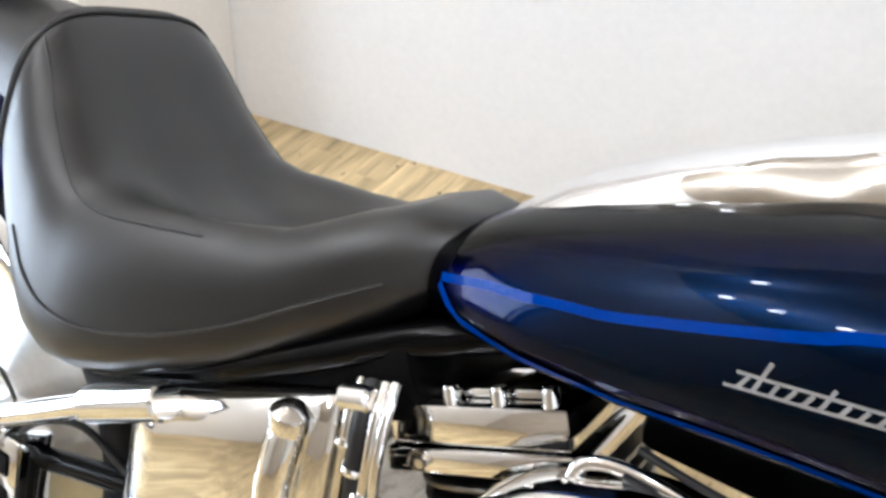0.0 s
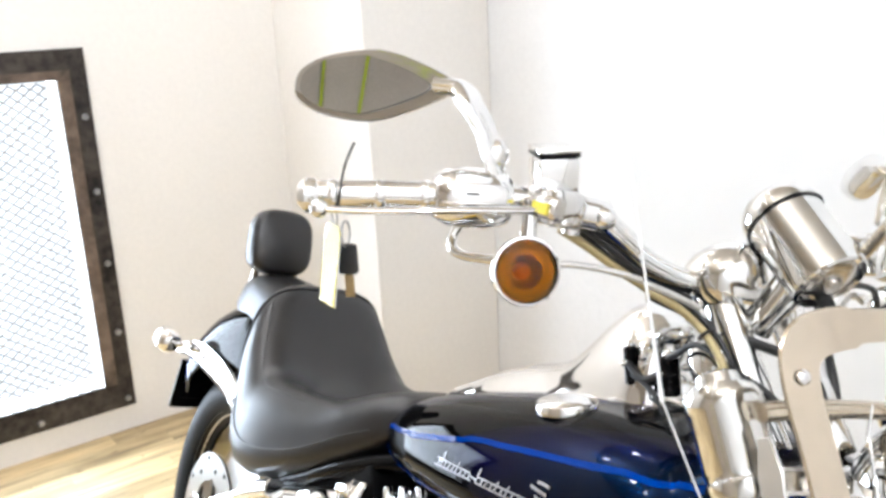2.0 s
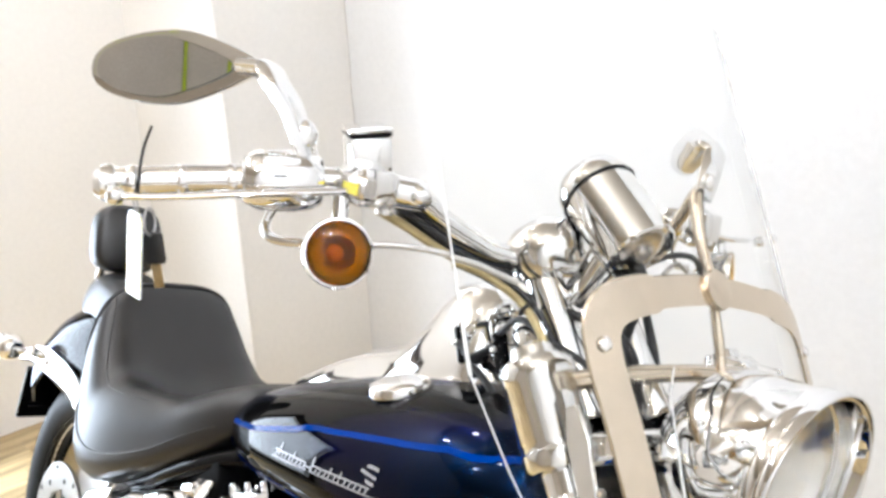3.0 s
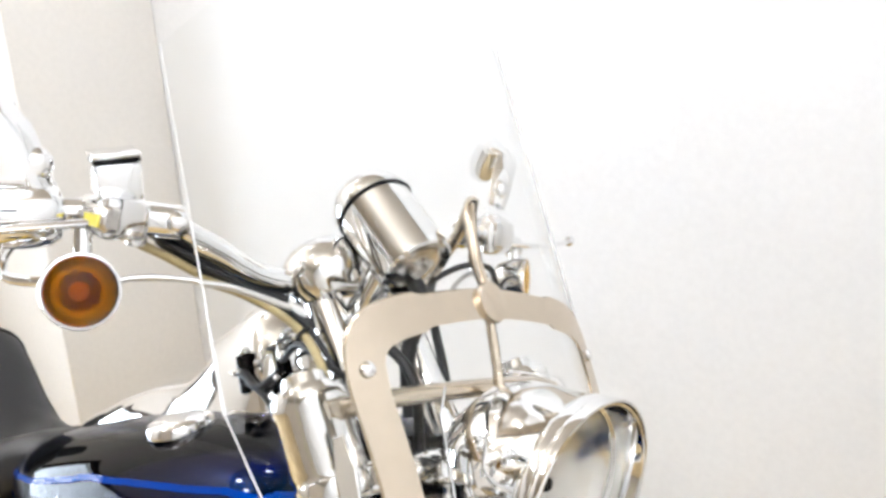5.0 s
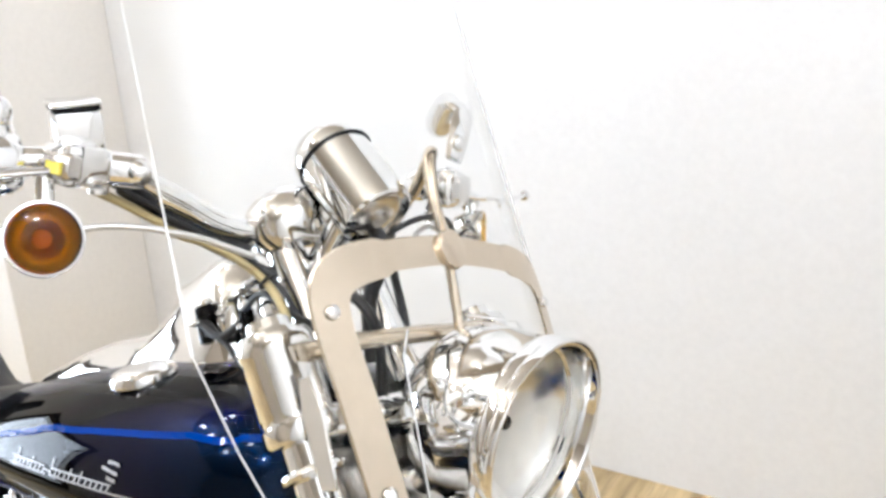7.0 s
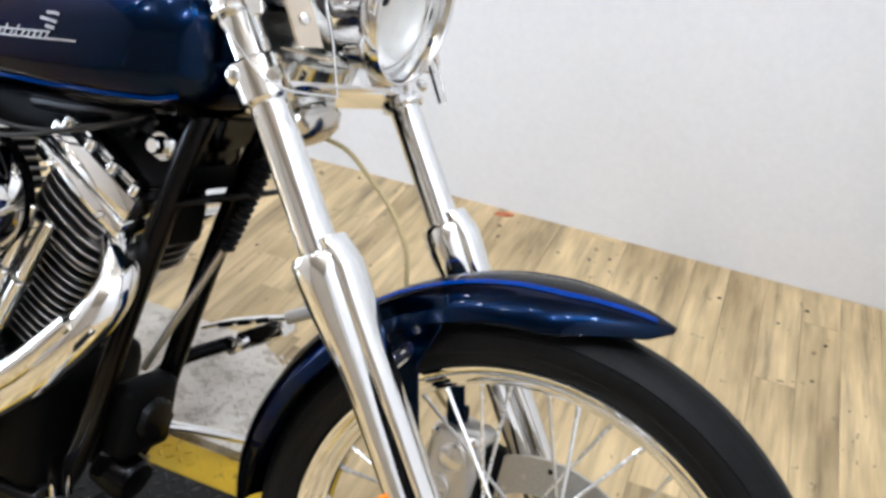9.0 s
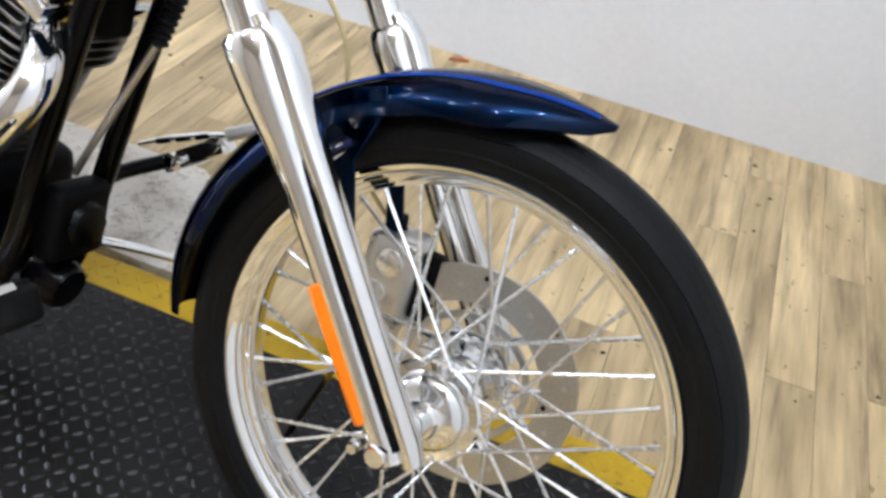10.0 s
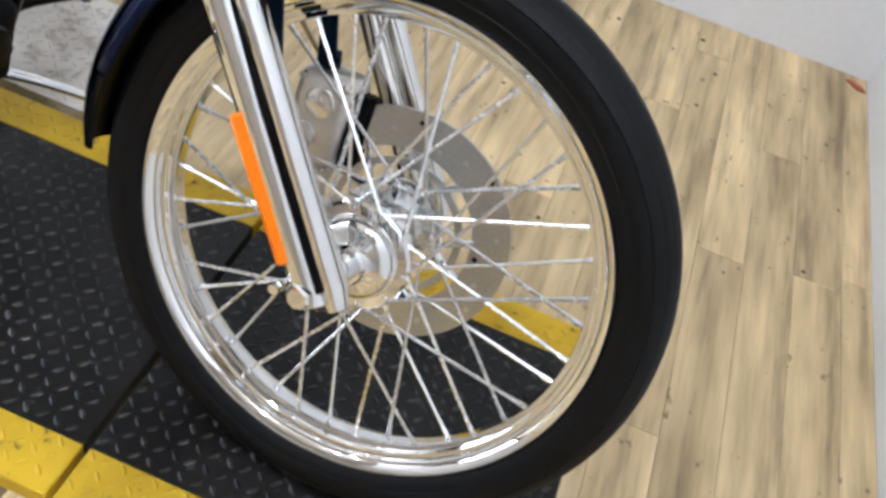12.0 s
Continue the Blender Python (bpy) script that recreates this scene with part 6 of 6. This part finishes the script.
    # inner bar across the fork and its clamps
    part("cross_bar", tube([(1.245, -0.155, 1.024), (1.258, -0.10, 1.034), (1.266, 0.0, 1.038), (1.258, 0.10, 1.034), (1.245, 0.155, 1.024)], 0.0115, 12, flat=0.7, curve=5), SATIN, ws, "flat stainless cross bar")
    for s in (-1, 1):
        out = [(-0.008, -0.050), (0.008, -0.052), (0.012, 0.010), (0.005, 0.040), (-0.007, 0.040), (-0.012, 0.010)]
        m = Matrix.Translation((1.285, 0.168 * s, 0.975)) @ Matrix.Rotation(radians(90), 4, "X") @ Matrix.Rotation(radians(28), 4, "Z")
        cp = part("clamp_plate", plate(out, 0.004, m, bevel=0.001), CHROME, ws, "chrome windshield clamp plate")
        part("clamp_hook", torus(fork_at(0.925, LEG_Y[s]), FORK, 0.026, 0.005, 24, 8), CHROME, cp)
        part("clamp_tab", box(1.318, 0.118 * s - 0.014, 0.900, 1.372, 0.118 * s + 0.014, 0.9035, 0.001, Matrix.Translation((0, 0, 0.0))), SATIN, cp)


windshield()

# ---------------------------------------------------------------- small things
MM = moto.matrix_world.copy()


def tag_and_key():
    p = Vector((0.951, -0.184, 1.177))
    m = Matrix.Translation(p) @ Matrix.Rotation(radians(-7), 4, "Z") @ Matrix.Rotation(radians(-10), 4, "X")
    out = [(-0.0165, -0.075), (0.0165, -0.075), (0.0165, -0.006), (0.011, 0.0), (-0.011, 0.0), (-0.0165, -0.006)]
    t = thing("price_tag", plate(out, 0.0006, m @ Matrix.Rotation(radians(90), 4, "X")), TAG, "yellow card tag hanging from the handgrip", "tag")
    part("tag_back", plate(out, 0.0005, m @ Matrix.Translation((0, 0.0011, 0)) @ Matrix.Rotation(radians(90), 4, "X")), WALL, t, "blank white back of the card")
    part("tag_loop", torus(m @ Vector((0, 0, 0.008)), (0.3, 1, 0), 0.010, 0.0009, 20, 6), BOLT, t, "thin wire loop")
    top = MM @ Vector((0.968, -0.428, 1.118))
    part("tag_wire", tube([top + Vector((0, -0.012, -0.012)), top + Vector((0.010, -0.014, 0.006)), top + Vector((0.006, -0.004, 0.03)), top + Vector((0.012, 0.004, 0.05))], 0.0013, 6, curve=5), CABLE, t, "black tie tail standing up")
    km = Matrix.Translation((0.951, -0.172, 1.168)) @ Matrix.Rotation(radians(40), 4, "Z")
    k = thing("ignition_key", box(-0.010, -0.004, -0.042, 0.010, 0.004, -0.012, 0.004, km, segs=2), KEYBLACK, "black-headed ignition key hanging by the tag", "key")
    part("blade", box(-0.0045, -0.001, -0.064, 0.0045, 0.001, -0.042, 0.0006, km), BRASS, k, "worn brass key blade")
    part("key_ring", torus(km @ Vector((0, 0, -0.003)), km.to_3x3() @ Vector((1, 0, 0)), 0.012, 0.0011, 24, 6), BOLT, k, "steel split ring")


tag_and_key()

HOSE_GREEN = mat("yellow_green_hose", (0.42, 0.52, 0.02), 0.45, grain=90, vary=0.1)
for x, sway in ((1.53, 0.02), (1.80, -0.03)):
    hose_path = [(x, Y0 + 0.03, CEIL - 0.01), (x + sway, Y0 + 0.04, 2.4), (x - sway * 0.6, Y0 + 0.04, 1.4), (x + sway, Y0 + 0.04, 0.5)]
    air_hose = thing("air_hose", tube(hose_path, 0.010, 10, curve=6), HOSE_GREEN, "yellow-green air hose hanging along the tan wall", "hose", "hanging air hoses")
    part("hose_end", cyl((x + sway, Y0 + 0.04, 0.505), (x + sway, Y0 + 0.04, 0.43), 0.013, 12), BOLT, air_hose, "metal hose coupling")

CHIP = mat("reddish_wood_chip", (0.42, 0.12, 0.05), 0.7, vary=0.3, grain=60)
for x, y, a in ((1.207, 1.470, 20), (2.488, 1.452, -40)):
    m = Matrix.Translation((x, y, FLOOR_Z)) @ Matrix.Rotation(radians(a), 4, "Z")
    thing("wood_chip", plate([(-0.03, -0.006), (0.012, -0.012), (0.032, 0.0), (0.014, 0.010), (-0.018, 0.009)], 0.005, m, bevel=0.001), CHIP, "reddish splinter of wood by the wall", "debris")
GRIT = mat("dark_grit", (0.05, 0.04, 0.035), 0.8)
rng = random.Random(11)
bm = bmesh.new()
for k in range(90):
    x, y = rng.uniform(-1.2, 2.45), rng.uniform(0.62, 1.46)
    if x > 1.15 and rng.random() < 0.5:
        y = rng.uniform(0.3, 1.4)
    if x < COL_X + 0.1 and y > COL_Y - 0.1:
        continue
    r = rng.uniform(0.002, 0.0055)
    ret = bmesh.ops.create_icosphere(bm, subdivisions=1, radius=r)["verts"]
    for v in ret:
        v.co = Vector((x + v.co.x * rng.uniform(0.8, 1.5), y + v.co.y, FLOOR_Z + 0.0008 + v.co.z * 0.4 + r * 0.3))
thing("floor_grit", bm, GRIT, "scattered dark crumbs on the plank floor", "debris", kind="stuff")

floor_planks()
